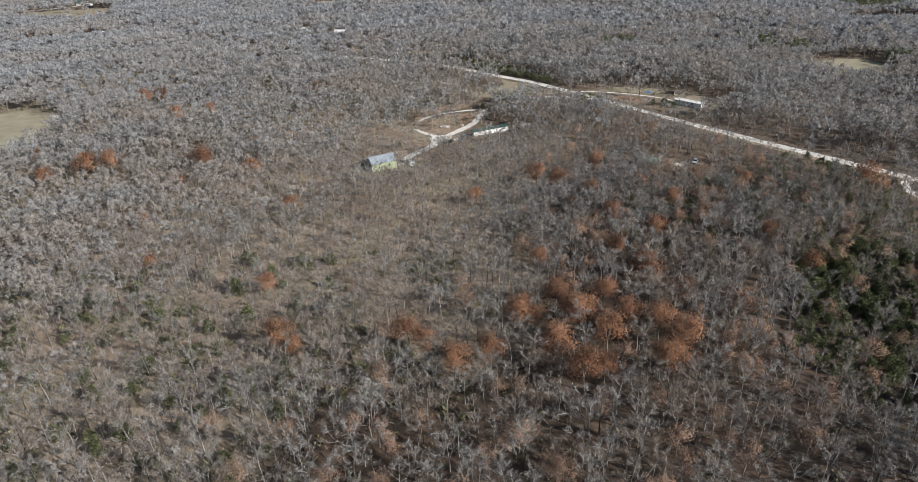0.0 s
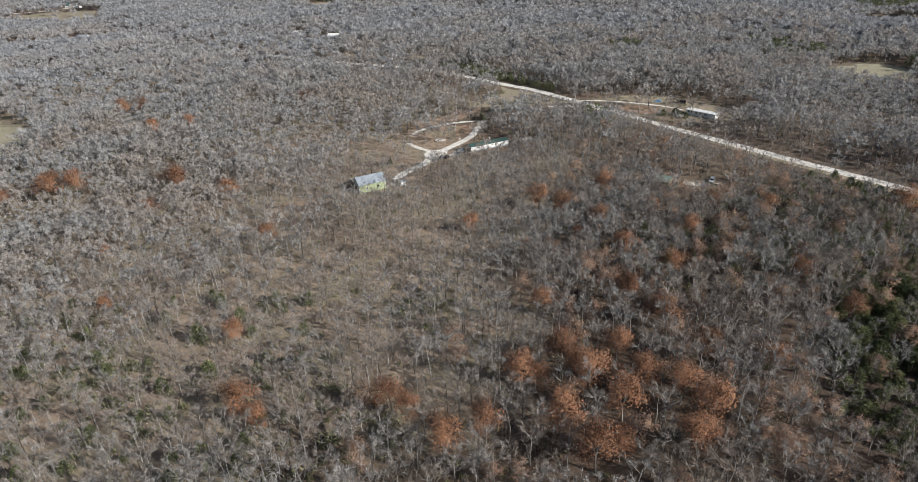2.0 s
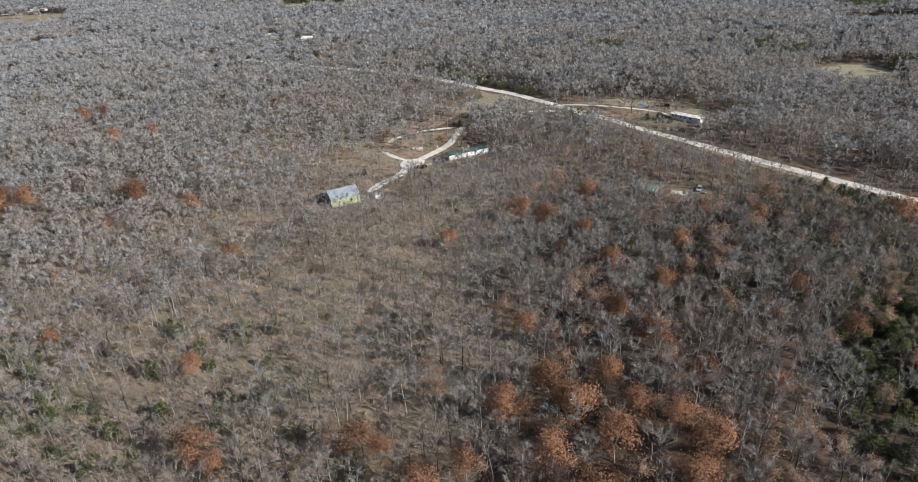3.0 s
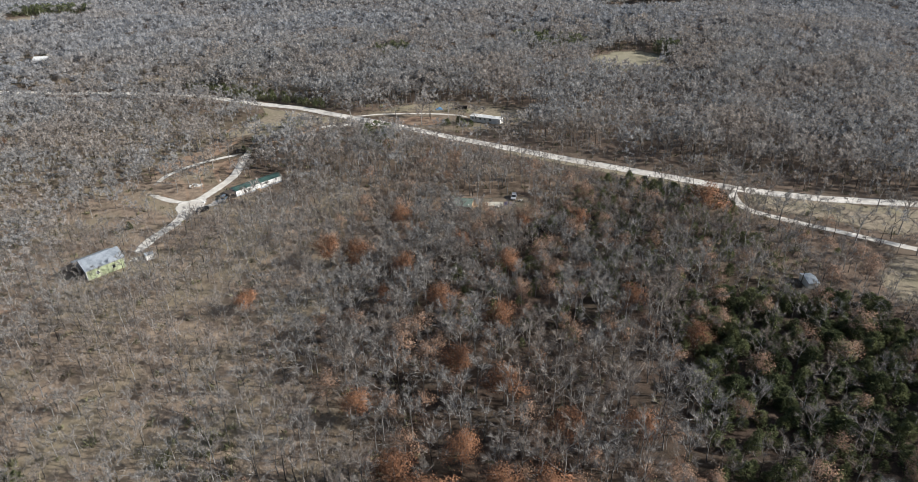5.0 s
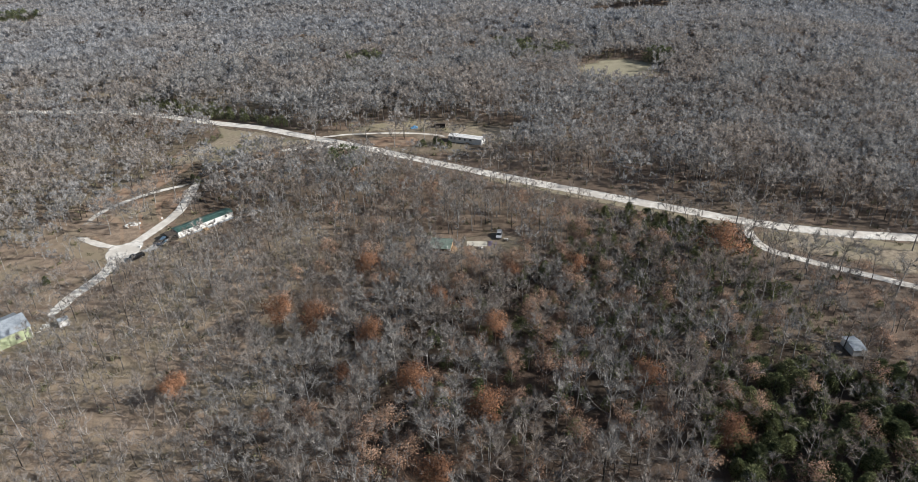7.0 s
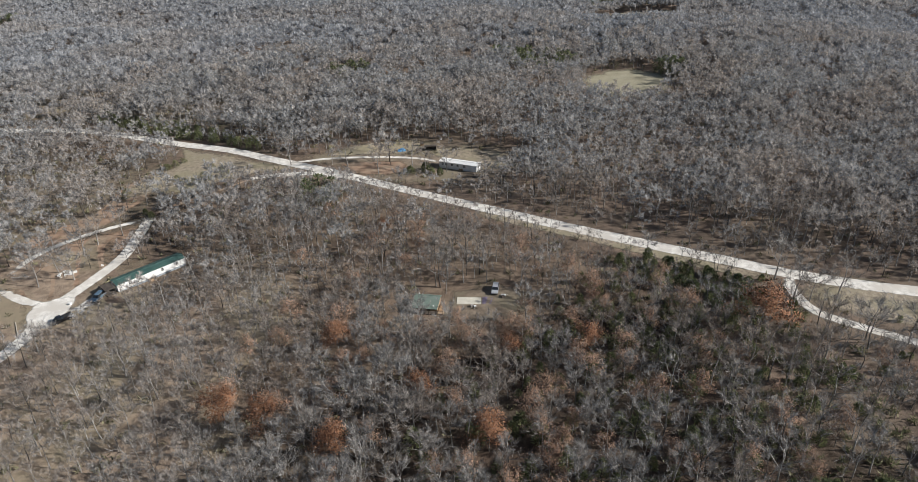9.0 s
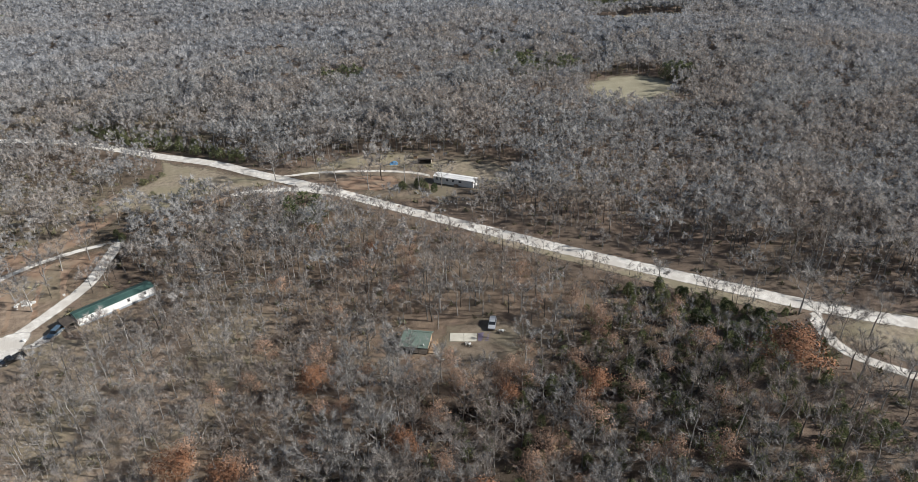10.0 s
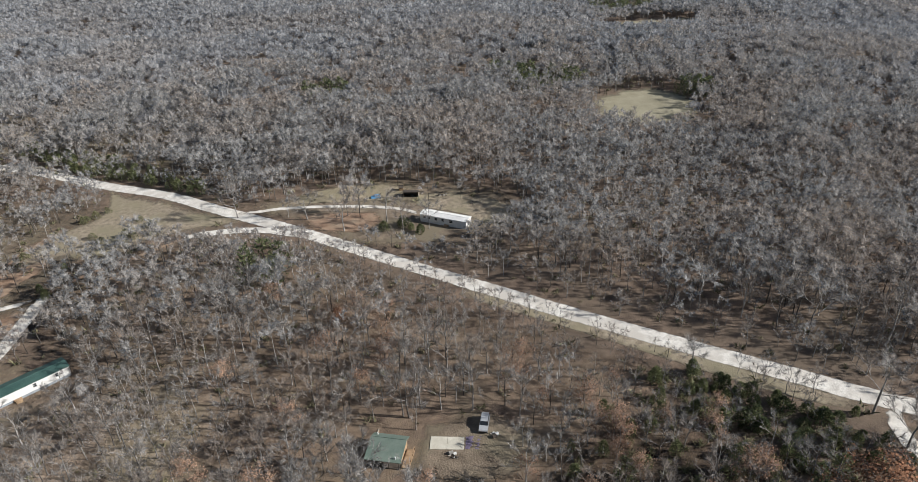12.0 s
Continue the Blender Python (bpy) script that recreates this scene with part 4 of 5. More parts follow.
def window(parent, x, y, z, w, h, side=-1, along="x", frame_mat=None):
    """A window with a frame and a dark pane, in a wall along x or y."""
    f, p, t = Build(), Build(), 0.07
    def bar(b, u0, v0, u1, v1, deep):
        lo, hi = min(0, side * deep), max(0, side * deep)
        if along == "x":
            b.box(x + u0, y + lo, z + v0, x + u1, y + hi, z + v1)
        else:
            b.box(x + lo, y + u0, z + v0, x + hi, y + u1, z + v1)
    bar(f, -w / 2 - t, -t, -w / 2, h + t, 0.05)
    bar(f, w / 2, -t, w / 2 + t, h + t, 0.05)
    bar(f, -w / 2, h, w / 2, h + t, 0.05)
    bar(f, -w / 2, -t, w / 2, 0, 0.07)
    bar(f, -w / 2, h / 2 - 0.025, w / 2, h / 2 + 0.025, 0.04)
    bar(p, -w / 2, 0, w / 2, h, 0.02)
    fr = part("window", f, frame_mat or M_WHITE, parent)
    part("pane", p, M_PANE, fr, "dark glass pane")


def gable_roof(b, x0, x1, y0, y1, eave, ridge, over, thick=0.14, ridge_at=0.5, seam=0.0):
    ym = y0 + (y1 - y0) * ridge_at
    drop0, drop1 = over * (ridge - eave) / (ym - y0), over * (ridge - eave) / (y1 - ym)
    b.slab([(x0 - over, y0 - over, eave - drop0), (x1 + over, y0 - over, eave - drop0), (x1 + over, ym, ridge), (x0 - over, ym, ridge)], thick)
    b.slab([(x0 - over, ym, ridge), (x1 + over, ym, ridge), (x1 + over, y1 + over, eave - drop1), (x0 - over, y1 + over, eave - drop1)], thick)
    if seam:
        n = int((x1 - x0 + 2 * over) / seam)
        for i in range(n + 1):
            x = x0 - over + (x1 - x0 + 2 * over) * i / n
            for ya, za, yb, zb in ((y0 - over, eave - drop0, ym, ridge), (ym, ridge, y1 + over, eave - drop1)):
                b.slab([(x - 0.025, ya, za + 0.045), (x + 0.025, ya, za + 0.045), (x + 0.025, yb, zb + 0.045), (x - 0.025, yb, zb + 0.045)], 0.05)
    b.box(x0 - over, ym - 0.12, ridge - 0.02, x1 + over, ym + 0.12, ridge + 0.07)
    return b


def gable_walls(x0, x1, y0, y1, eave, ridge, ridge_at=0.5, base=0.0, t=0.15):
    ym = y0 + (y1 - y0) * ridge_at
    b = Build()
    b.box(x0, y0, base, x1, y0 + t, eave)
    b.box(x0, y1 - t, base, x1, y1, eave)
    for xa, xb in ((x0, x0 + t), (x1 - t, x1)):
        v = [(xa, y0 + t, base), (xa, y1 - t, base), (xa, y1 - t, eave), (xa, ym, ridge - 0.12), (xa, y0 + t, eave)]
        v += [(xb, y, z) for _, y, z in v]
        b.add(v, [(0, 1, 2, 3, 4), (9, 8, 7, 6, 5)] + [(i, i + 5, (i + 1) % 5 + 5, (i + 1) % 5) for i in range(5)])
    return b


def at(x, y, dx, dy, lift=0.0, spot=None):
    sx, sy = spot or (x, y)
    return pose(x, y, ground_at(sx, sy) + lift, 0, 0, math.degrees(math.atan2(dy, dx)))


def mobile_home(name, m, L, W, wall, roof, label, wins, door_x, roof_label, rise=0.55):
    home = thing(name, m, label, "house")
    body = part("wall", ribs(gable_walls(0, L, 0, W, 3.1, 3.1 + rise, base=0.75), 0, L, 0, 0.75, 3.0, 0.8, 0.02), wall, home)
    skirt = Build().box(0.05, 0.05, -0.6, L - 0.05, 0.12, 0.75).box(0.05, W - 0.12, -0.6, L - 0.05, W - 0.05, 0.75).box(0.05, 0.12, -0.6, 0.12, W - 0.12, 0.75).box(L - 0.12, 0.12, -0.6, L - 0.05, W - 0.12, 0.75)
    part("skirting", skirt, M_WHITE if name == "mobile_home" else M_TIN, home, "pale skirting panels")
    part("roof", gable_roof(Build(), 0, L, 0, W, 3.1, 3.1 + rise, 0.18, seam=0.9), roof, home, roof_label)
    for x, w in wins:
        window(home, x, 0, 1.6, w, 1.0)
    window(home, L, W / 2, 1.7, 1.0, 0.95, side=1, along="y")
    d = part("door", Build().box(door_x - 0.48, -0.05, 0.78, door_x + 0.48, 0.0, 2.82), M_WHITE, home, "white door")
    part("handle", Build().box(door_x + 0.33, -0.1, 1.75, door_x + 0.42, -0.05, 1.85), M_CHROME, d)
    step = Build()
    for i in range(4):
        step.box(door_x - 0.7, -0.3 - 0.28 * (i + 1), -0.3, door_x + 0.7, -0.3 - 0.28 * i, 0.72 - 0.18 * i)
    step.box(door_x - 0.9, -0.3, -0.3, door_x + 0.9, 0.0 - 0.06, 0.74)
    part("steps", step, M_DECK, home, "weathered timber steps")
    return home


u = Vector((20.5, 9.5)).normalized()
mobile_home("mobile_home_green", at(15.5, 350.5, *u, spot=(26, 356)), 22.6, 4.9, M_WHITE, M_GREEN_ROOF, "long white mobile home with a green metal roof", [(4.0, 0.8), (14.6, 0.8), (19.6, 0.7)], 10.4, "dark green ribbed metal roof", 0.5)
mobile_home("mobile_home", at(145.2, 402.6, 12, -13, spot=(153, 399)), 17.9, 4.6, M_WHITE, M_WHITE, "white mobile home with a white metal roof", [(1.6, 1.0), (3.4, 1.0), (6.2, 1.0), (8.9, 0.9), (12.0, 1.3)], 10.4, "bright white low metal roof", 0.45)

porch = thing("porch", at(13.2, 348.6, *u, spot=(26, 356)), "dark covered timber porch at the mobile home's end", "porch")
part("deck", Build().box(-0.6, 0.3, -0.5, 2.1, 4.6, 0.7), M_DARK_WOOD, porch)
for px in (-0.5, 1.9):
    for py in (0.4, 4.4):
        part("post", Build().box(px, py, 0.7, px + 0.12, py + 0.12, 2.95), M_DARK_WOOD, porch)
part("roof", Build().slab([(-0.9, 0.0, 2.85), (2.2, 0.0, 3.0), (2.2, 4.9, 3.0), (-0.9, 4.9, 2.85)], 0.12), M_DARK_WOOD, porch)
part("railing", Build().box(-0.55, 0.42, 1.5, 1.95, 0.48, 1.6).box(-0.55, 4.42, 1.5, 1.95, 4.48, 1.6).box(-0.52, 0.48, 1.5, -0.45, 4.42, 1.6), M_DARK_WOOD, porch)

# pale green barn with a long tin roof and an open lean-to behind
barn = thing("barn", at(-35.5, 291.8, 10, 5, spot=(-33, 297)), "pale green barn with a weathered tin roof and lean-to", "barn")
part("wall", ribs(gable_walls(0, 12.2, 0, 8.0, 3.9, 6.3, base=-0.6), 0, 12.2, 0, -0.5, 3.8, 0.6, 0.03), M_PALE_GREEN, barn, "faded pale green board siding")
part("gable_front", Build().add([(-0.03, 0.1, -0.5), (-0.03, 7.9, -0.5), (-0.03, 7.9, 3.85), (-0.03, 4.0, 6.15), (-0.03, 0.1, 3.85), (-0.1, 0.1, -0.5), (-0.1, 7.9, -0.5), (-0.1, 7.9, 3.85), (-0.1, 4.0, 6.15), (-0.1, 0.1, 3.85)], [(0, 1, 2, 3, 4), (9, 8, 7, 6, 5), (0, 5, 6, 1), (1, 6, 7, 2), (2, 7, 8, 3), (3, 8, 9, 4), (4, 9, 5, 0)]), M_TIN, barn, "grey tin gable end")
part("barn_door", Build().box(-0.2, 2.4, -0.4, -0.1, 5.8, 3.0), M_DARK_WOOD, barn, "dark sliding door")
part("roof", gable_roof(Build(), 0, 12.2, 0, 8.0, 3.9, 6.3, 0.35, seam=0.75), M_TIN, barn, "weathered blue-grey tin roof")
part("corner_trim", Build().box(-0.16, -0.1, -0.5, 0.12, -0.03, 3.8).box(12.08, -0.1, -0.5, 12.3, -0.03, 3.8), M_WHITE, barn, "white corner boards")
part("lean_to_roof", Build().slab([(-0.3, 8.2, 3.75), (12.4, 8.2, 3.75), (12.4, 13.2, 2.5), (-0.3, 13.2, 2.5)], 0.1), M_TIN, barn)
for px in (0.0, 4.0, 8.0, 12.0):
    part("post", Build().box(px, 12.8, -0.9, px + 0.15, 12.95, 2.5), M_DARK_WOOD, barn)
part("lean_to_wall", Build().box(0.2, 9.0, -0.9, 0.32, 12.8, 2.5), M_DARK_WOOD, barn)
window(barn, 3.4, -0.03, 1.3, 0.9, 1.0)
window(barn, 8.6, -0.03, 1.3, 0.9, 1.0)

# cabin with a green roof, open porch and a timber deck
cabin = thing("cabin", at(95.4, 301.2, 6.2, -4.1, spot=(101, 302)), "small brown cabin with a faded green roof", "cabin")
part("wall", gable_walls(0.3, 7.2, 1.9, 7.0, 2.5, 3.3, 0.6, base=-0.5), M_DECK, cabin, "brown board walls")
part("roof", gable_roof(Build(), 0.1, 7.4, 0.0, 7.2, 2.45, 3.45, 0.3, ridge_at=0.74), M_GREY_GREEN, cabin, "faded grey-green roll roofing")
part("porch_floor", Build().box(0.3, 0.0, -0.5, 7.2, 1.85, 0.25), M_DARK_WOOD, cabin)
for px in (0.35, 2.6, 4.9, 7.05):
    part("post", Build().box(px, 0.05, 0.25, px + 0.12, 0.17, 2.35), M_DARK_WOOD, cabin)
part("vent", Build().tube((6.4, 0.6, 2.5), (6.4, 0.6, 3.1), 0.14, 0.14, 8), M_WHITE, cabin, "white roof vent")
part("vent", Build().tube((0.9, 6.6, 2.5), (0.9, 6.6, 3.2), 0.14, 0.14, 8), M_WHITE, cabin, "white roof vent")
window(cabin, 2.0, 1.9, 1.0, 0.9, 0.9)
part("door", Build().box(4.2, 1.84, 0.26, 5.1, 1.89, 2.25), M_DARK_WOOD, cabin)
deck = thing("deck", at(101.6, 297.4, 6.2, -4.1, spot=(101, 302)), "weathered reddish timber deck beside the cabin", "deck")
part("floor_boards", Build().box(0.1, 0.3, -0.3, 1.9, 5.6, 0.3), M_DECK, deck)
for py in (0.35, 2.0, 3.7, 5.4):
    part("post", Build().box(1.8, py, -0.4, 1.9, py + 0.1, 1.3), M_DECK, deck)
part("railing", Build().box(1.78, 0.3, 1.2, 1.92, 5.55, 1.3).box(0.1, 0.3, 1.2, 1.78, 0.4, 1.3), M_DECK, deck)

slab_thing = thing("concrete_slab", at(109.2, 300.0, 7, -3.4, spot=(114, 300)), "pale concrete slab in the yard", "slab")
part("panel", Build().box(0, 0, -0.4, 3.7, 3.7, 0.16), M_CONCRETE, slab_thing, bevel=0.03)
part("panel", Build().box(3.74, 0, -0.4, 7.4, 3.7, 0.15), M_CONCRETE, slab_thing, bevel=0.03)
tarp = Build()
for i in range(8):
    for j in range(7):
        q = [(i + a, j + b) for a, b in ((0, 0), (1, 0), (1, 1), (0, 1))]
        tarp.add([(a * 0.55, b * 0.55, 0.14 + 0.07 * math.sin(a * 1.7 + b) * math.cos(b * 1.3)) for a, b in q], [(0, 1, 2, 3)])
tagged(new("tarp", tarp.mesh("tarp", M_TARP)), "dull violet ground tarp beside the slab", "tarp").matrix_world = at(116.2, 296.8, 7, -3.4, spot=(114, 300))

shed = thing("tin_shed", at(170.2, 195.4, 3.1, -1.2, spot=(172, 198)), "small pale shed with a worn tin roof among cedars", "shed")
part("wall", gable_walls(0, 3.0, 0, 5.6, 2.1, 2.5, base=-0.6), M_WHITE, shed)
part("roof", gable_roof(Build(), 0, 3.0, 0, 5.6, 2.1, 2.6, 0.25), M_TIN, shed, "worn tin roof")

open_shed = thing("open_shed", at(146, 424, 6.6, -3.0), "low dark open-fronted pole shed", "shed")
part("back_wall", Build().box(0, 2.8, -0.2, 6, 2.9, 1.9), M_DARK_WOOD, open_shed)
part("side_wall", Build().box(5.9, 0.2, -0.2, 6.0, 2.8, 2.1), M_POLE, open_shed, "pale end boards")
part("side_wall", Build().box(0, 0.2, -0.2, 0.1, 2.8, 2.1), M_DARK_WOOD, open_shed)
part("roof", Build().slab([(-0.2, 0, 2.3), (6.2, 0, 2.3), (6.2, 3.1, 1.95), (-0.2, 3.1, 1.95)], 0.1), M_DARK_WOOD, open_shed)
coop = thing("coop", at(146.5, 430.5, 1, -0.4), "small red-brown coop near the shed", "coop")
part("wall", gable_walls(0, 1.6, 0, 1.5, 1.5, 2.1, base=-0.1), M_DECK, coop)
part("roof", gable_roof(Build(), 0, 1.6, 0, 1.5, 1.5, 2.1, 0.15), M_DARK_WOOD, coop)


def plain_house(name, m, L, W, eave, ridge, wall, roof, label):
    h = thing(name, m, label, "house")
    part("wall", gable_walls(0, L, 0, W, eave, ridge, base=-2.0), wall, h)
    part("roof", gable_roof(Build(), 0, L, 0, W, eave, ridge, 0.4), roof, h)
    for i in range(int(L / 3)):
        window(h, 1.6 + i * 3.0, 0, 1.0, 1.2, 1.3)
    part("door", Build().box(L - 1.4, -0.06, 0.0, L - 0.5, 0.0, 2.05), M_DARK_WOOD, h)
    return h


plain_house("farmhouse", at(-106, 665, 10, -2), 10, 8, 4.6, 6.6, M_BLUE_PAINT, M_WHITE, "distant blue-grey house with a white roof")
plain_house("outbuilding", at(-146, 702, 6, -2), 7, 4, 2.4, 3.4, M_WHITE, M_WHITE, "distant small white outbuilding")
plain_house("farmhouse", at(-378, 738, 9, -1), 11, 7, 3.0, 4.6, M_WHITE, M_TIN, "distant white farmhouse among trees")
plain_house("outbuilding", at(-392, 726, 8, -1), 9, 4, 2.6, 3.4, M_WHITE, M_WHITE, "distant long white outbuilding")
plain_house("farmhouse", at(-518, 992, 14, -3), 16, 9, 4.0, 6.5, M_WHITE, M_GREEN_ROOF, "distant white farmhouse with a green roof")
plain_house("outbuilding", at(-500, 985, 6, -2), 6, 5, 3.0, 4.2, M_WHITE, M_WHITE, "distant white farm outbuilding")
plain_house("outbuilding", at(99, 520, 3, -2), 3.2, 2.4, 2.2, 2.8, M_WHITE, M_TIN, "small white hut half hidden in trees")
plain_house("outbuilding", at(253, 456, 3, -3), 4.5, 2.6, 2.4, 3.0, M_WHITE, M_WHITE, "small white hut deep in the wood")
plain_house("outbuilding", at(238, 449, 3, -3), 3.2, 2.4, 1.8, 2.4, M_WHITE, M_TIN, "small pale hut deep in the wood")


# ---- vehicles ----
def vehicle(name, m, L, W, paint, label, kind):
    car = thing(name, m, label, "car")
    h = L / 2
    hood, roof_z = (0.95, 1.45) if kind == "sedan" else ((1.1, 1.78) if kind == "suv" else (1.12, 1.85))
    low = [(-h, 0.35), (-h, hood * 0.85), (-h + 0.08, hood * 0.97), (-h * 0.3, hood), (h * 0.45, hood), (h - 0.15, hood * 0.86), (h, hood * 0.7), (h, 0.35), (h - 0.35, 0.26), (-h + 0.35, 0.26)]
    part("body", Build().prism(low, -W / 2, W / 2), paint, car, bevel=0.05)
    if kind == "pickup":
        a, b, c, d = -0.1 * h, 0.02 * h, 0.42 * h, 0.62 * h
    elif kind == "suv":
        a, b, c, d = -0.97 * h, -0.86 * h, 0.2 * h, 0.46 * h
    else:
        a, b, c, d = -0.72 * h, -0.36 * h, 0.12 * h, 0.46 * h
    z, top, i0, i1 = hood - 0.02, roof_z - 0.06, W / 2 - 0.08, W / 2 - 0.22
    glass = Build().add([(a, -i0, z), (d, -i0, z), (d, i0, z), (a, i0, z), (b, -i1, top), (c, -i1, top), (c, i1, top), (b, i1, top)], [(3, 2, 1, 0), (4, 5, 6, 7), (0, 1, 5, 4), (1, 2, 6, 5), (2, 3, 7, 6), (3, 0, 4, 7)])
    part("windows", glass, M_PANE, car, "dark tinted glass")
    part("roof", Build().box(b - 0.05, -i1 - 0.03, top, c + 0.05, i1 + 0.03, roof_z), paint, car, bevel=0.025)
    if kind == "pickup":
        bed = Build().box(-h + 0.1, -W / 2 + 0.12, hood - 0.01, a - 0.1, W / 2 - 0.12, hood + 0.01)
        part("bed", bed, M_RUBBER, car, "dark load bed")
        part("bed_side", Build().box(-h + 0.04, -W / 2, hood - 0.02, a - 0.06, -W / 2 + 0.12, hood + 0.22), paint, car, bevel=0.02)
        part("bed_side", Build().box(-h + 0.04, W / 2 - 0.12, hood - 0.02, a - 0.06, W / 2, hood + 0.22), paint, car, bevel=0.02)
        part("tailgate", Build().box(-h, -W / 2 + 0.13, hood - 0.02, -h + 0.08, W / 2 - 0.13, hood + 0.22), paint, car, bevel=0.02)
    for x in (-h * 0.62, h * 0.64):
        for side in (-1, 1):
            y = side * (W / 2 - 0.1)
            tyre = part("tyre", Build().tube((x, y - 0.12, 0.34), (x, y + 0.12, 0.34), 0.34, 0.34, 14), M_RUBBER, car)
            part("rim", Build().tube((x, y + side * 0.11, 0.34), (x, y + side * 0.135, 0.34), 0.2, 0.17, 10), M_CHROME, tyre, "metal rim")
    for side in (-1, 1):
        y = side * (W / 2 - 0.3)
        part("headlight", Build().box(h - 0.06, y - 0.18, hood * 0.62, h + 0.02, y + 0.18, hood * 0.76), M_LAMP, car, "clear headlight")
        part("tail_light", Build().box(-h - 0.02, y - 0.14, hood * 0.62, -h + 0.04, y + 0.14, hood * 0.82), M_TAIL, car, "red tail light")
        part("mirror", Build().box(d - 0.35, side * (W / 2 + 0.02) - 0.07, hood, d - 0.22, side * (W / 2 + 0.02) + 0.07, hood + 0.16), paint, car)
    part("bumper", Build().box(h - 0.04, -W / 2 + 0.1, 0.36, h + 0.06, W / 2 - 0.1, 0.55), M_RUBBER, car)
    part("bumper", Build().box(-h - 0.06, -W / 2 + 0.1, 0.36, -h + 0.04, W / 2 - 0.1, 0.55), M_CHROME, car)
    return car


vehicle("pickup_truck", at(1.0, 338.6, -6, -3, lift=0.16), 6.0, 2.0, M_BLACK_PAINT, "black pickup truck parked on the gravel drive", "pickup")
vehicle("suv", at(9.8, 348.6, -3, -5, lift=0.16), 5.2, 1.95, M_BLUE_PAINT, "grey-blue sport utility car parked by the porch", "suv")
vehicle("suv", at(122.9, 301.4, -2, -3.2, lift=0.06), 5.2, 2.0, M_SILVER_PAINT, "silver car parked in leaf litter by the cabin", "suv")

covered = thing("covered_car", at(136.2, 428.2, 4, -0.8), "low shape covered by a bright blue tarp", "tarp")
part("cover", Build().prism([(-1.9, 0.0), (-1.8, 0.7), (-0.8, 0.85), (-0.3, 1.35), (0.9, 1.35), (1.4, 0.85), (1.9, 0.7), (2.0, 0.0)], -0.85, 0.85), M_BLUE_TARP, covered, bevel=0.12)

# ---- loose things ----
def heap(name, x, y, seed, count, reach, label, category, mats, tall=0.6):
    r = random.Random(seed)
    h = thing(name, pose(x, y, ground_at(x, y)), label, category)
    for i in range(count):
        a, d = r.uniform(0, 6.28), r.uniform(0, reach)
        p = Vector((math.cos(a) * d, math.sin(a) * d, 0.05))
        kind = r.random()
        if kind < 0.5:
            q = p + Vector((r.uniform(-1, 1), r.uniform(-1, 1), r.uniform(0.1, tall)))
            b = Build().tube(p, q, 0.07, 0.05, 5)
        else:
            s = r.uniform(0.2, 0.5)
            b = Build().box(p.x - s, p.y - s * 0.7, 0, p.x + s, p.y + s * 0.7, s * r.uniform(0.5, 1.3) + 0.1)
        part("board" if kind < 0.5 else "box", b, r.choice(mats), h)
    return h


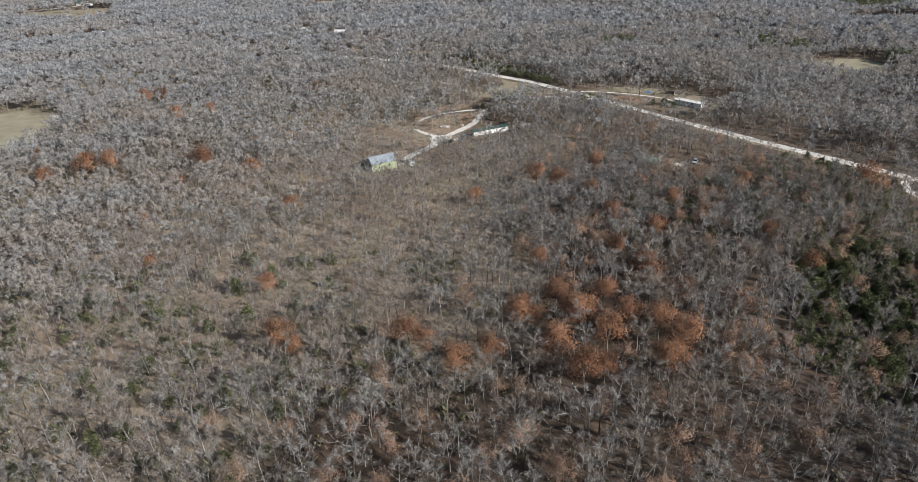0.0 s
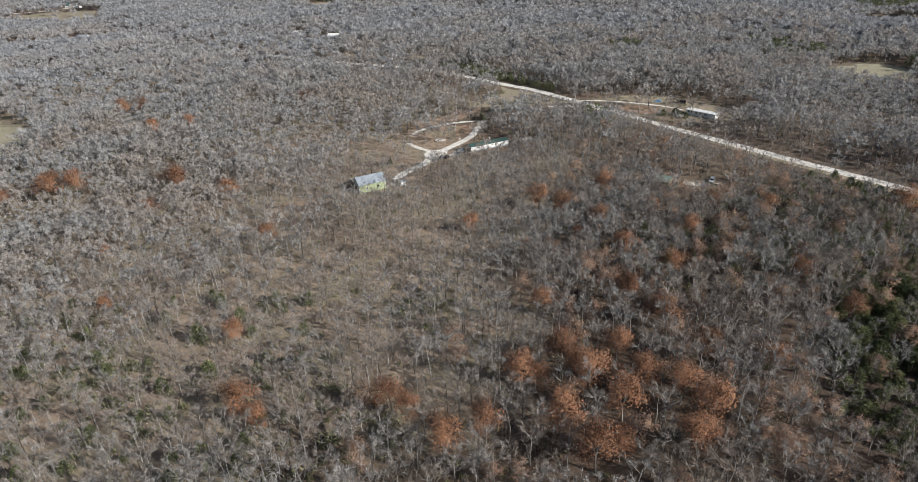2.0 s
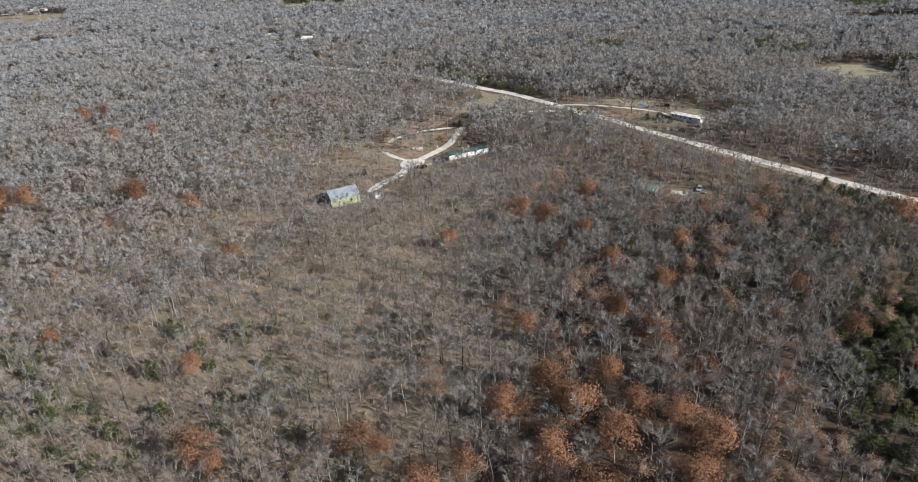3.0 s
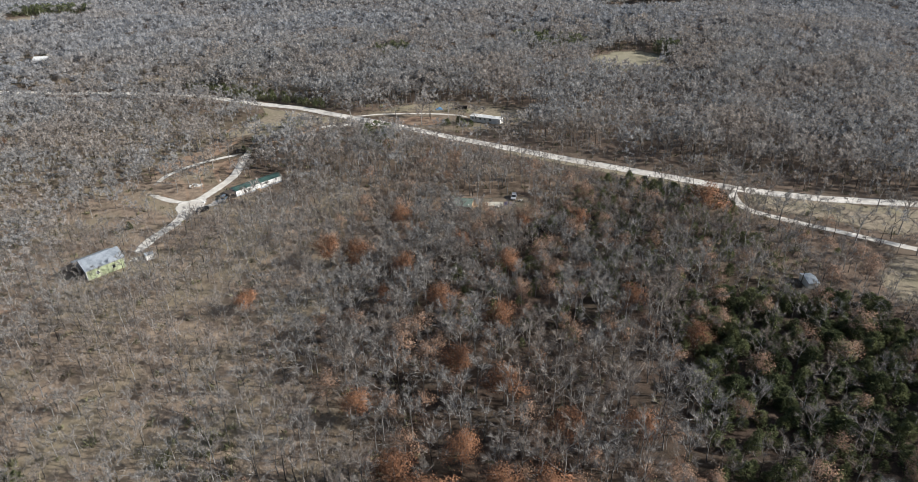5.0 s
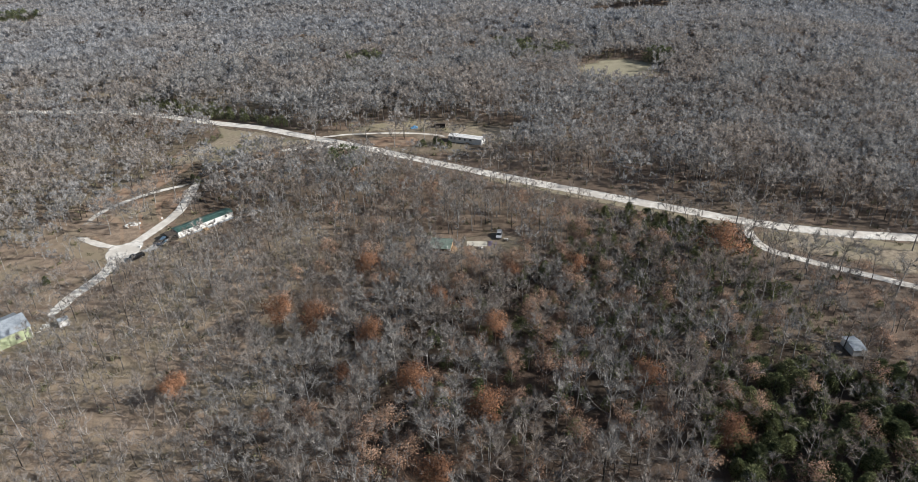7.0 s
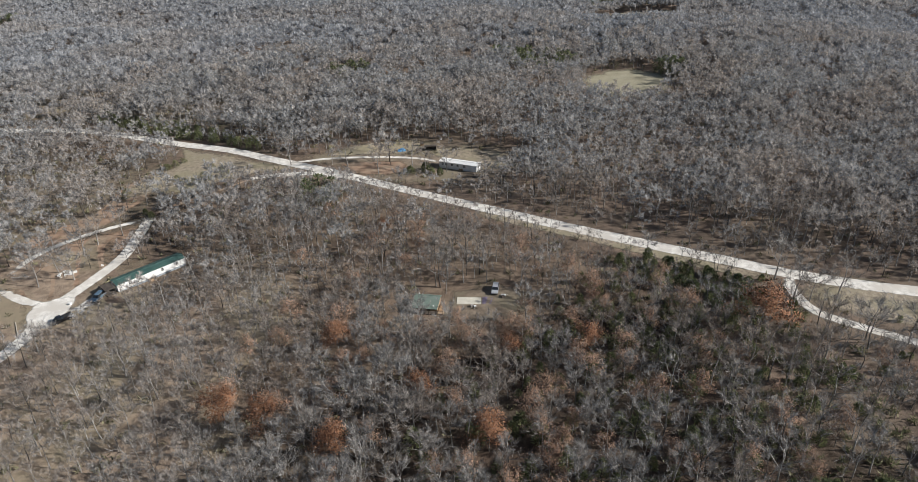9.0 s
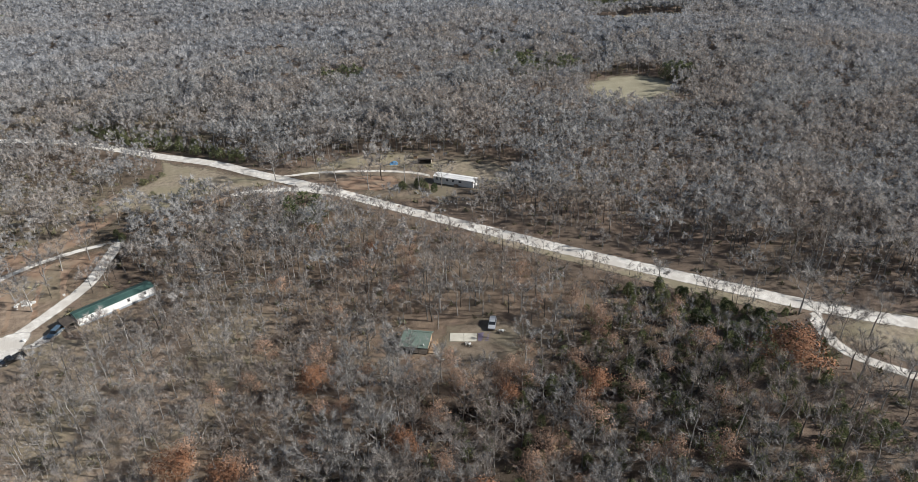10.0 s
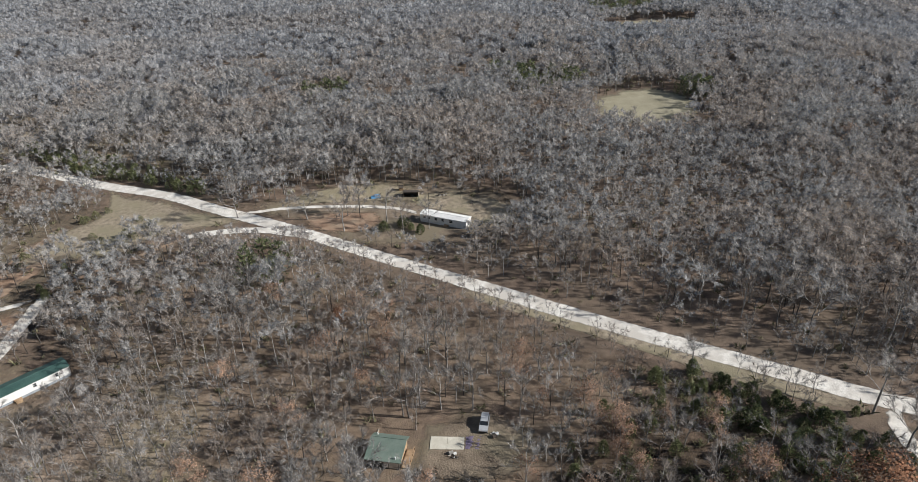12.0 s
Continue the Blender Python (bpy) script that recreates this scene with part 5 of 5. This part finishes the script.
heap("yard_junk", -0.5, 370, 3, 40, 2.6, "heap of white chairs and boards under an oak", "junk", (M_WHITE, M_JUNK, M_WHITE), 0.9)
heap("yard_junk", 113.2, 296.2, 4, 14, 1.1, "small heap of yard junk by the slab", "junk", (M_JUNK, M_DARK_WOOD, M_WHITE))
heap("yard_junk", 123.8, 297.6, 5, 8, 0.8, "upright odds and ends beside the parked car", "junk", (M_WHITE, M_JUNK, M_DARK_WOOD), 1.5)
heap("brush_pile", 161, 420, 6, 22, 2.6, "dark heap of cut brush and timber", "wood pile", (M_DARK_WOOD, M_DARK_WOOD, M_JUNK))
heap("brush_pile", 168, 408, 8, 16, 2.2, "heap of cut brush at the lawn's edge", "wood pile", (M_DARK_WOOD, M_JUNK))
heap("yard_junk", -22.6, 300.6, 9, 18, 1.8, "white boxes and boards beside the barn", "junk", (M_WHITE, M_WHITE, M_JUNK), 0.9)
heap("yard_junk", 132.5, 428.5, 10, 8, 1.0, "dark yard clutter beside the blue tarp", "junk", (M_DARK_WOOD, M_JUNK))
hut = thing("white_shed", at(-18.2, 299.2, 3, 1), "small white box shed near the barn", "shed")
part("wall", gable_walls(0, 2.6, 0, 2.0, 2.1, 2.5, base=-0.4), M_WHITE, hut)
part("roof", gable_roof(Build(), 0, 2.6, 0, 2.0, 2.1, 2.5, 0.12), M_TIN, hut)


def post(x, y, tall, label, board=False, name="post"):
    p = thing(name, pose(x, y, ground_at(x, y)), label, "post")
    part("pole", Build().tube((0, 0, -0.3), (0, 0, tall), 0.08, 0.07, 8), M_POLE, p)
    if board:
        part("board", Build().box(-0.35, -0.03, tall - 0.7, 0.35, 0.03, tall), M_WHITE, p, "plain white board")


post(18, 521, 4.0, "pale signpost beside the gravel road", True, "signpost")
post(10.2, 370, 1.4, "small white marker by the driveway", True, "signpost")
post(137.5, 399.5, 5.5, "pale bare pole on the lawn", name="pole")
for x0, y0, x1, y1 in ((-9.6, 334.5, -11.4, 343), (99.5, 307.8, 101.0, 310.2)):
    log = Build().tube((x0, y0, ground_at(x0, y0) + 0.16), (x1, y1, ground_at(x1, y1) + 0.16), 0.16, 0.12, 8)
    tagged(new("log", log.mesh("log", M_POLE)), "pale peeled log lying on the ground", "log")
bucket = Build().tube((2.2, 348.3, ground_at(2.2, 348.3) + 0.1), (2.2, 348.3, ground_at(2.2, 348.3) + 0.75), 0.38, 0.42, 10)
tagged(new("barrel", bucket.mesh("barrel", M_WHITE)), "white barrel beside the gravel drive", "barrel")
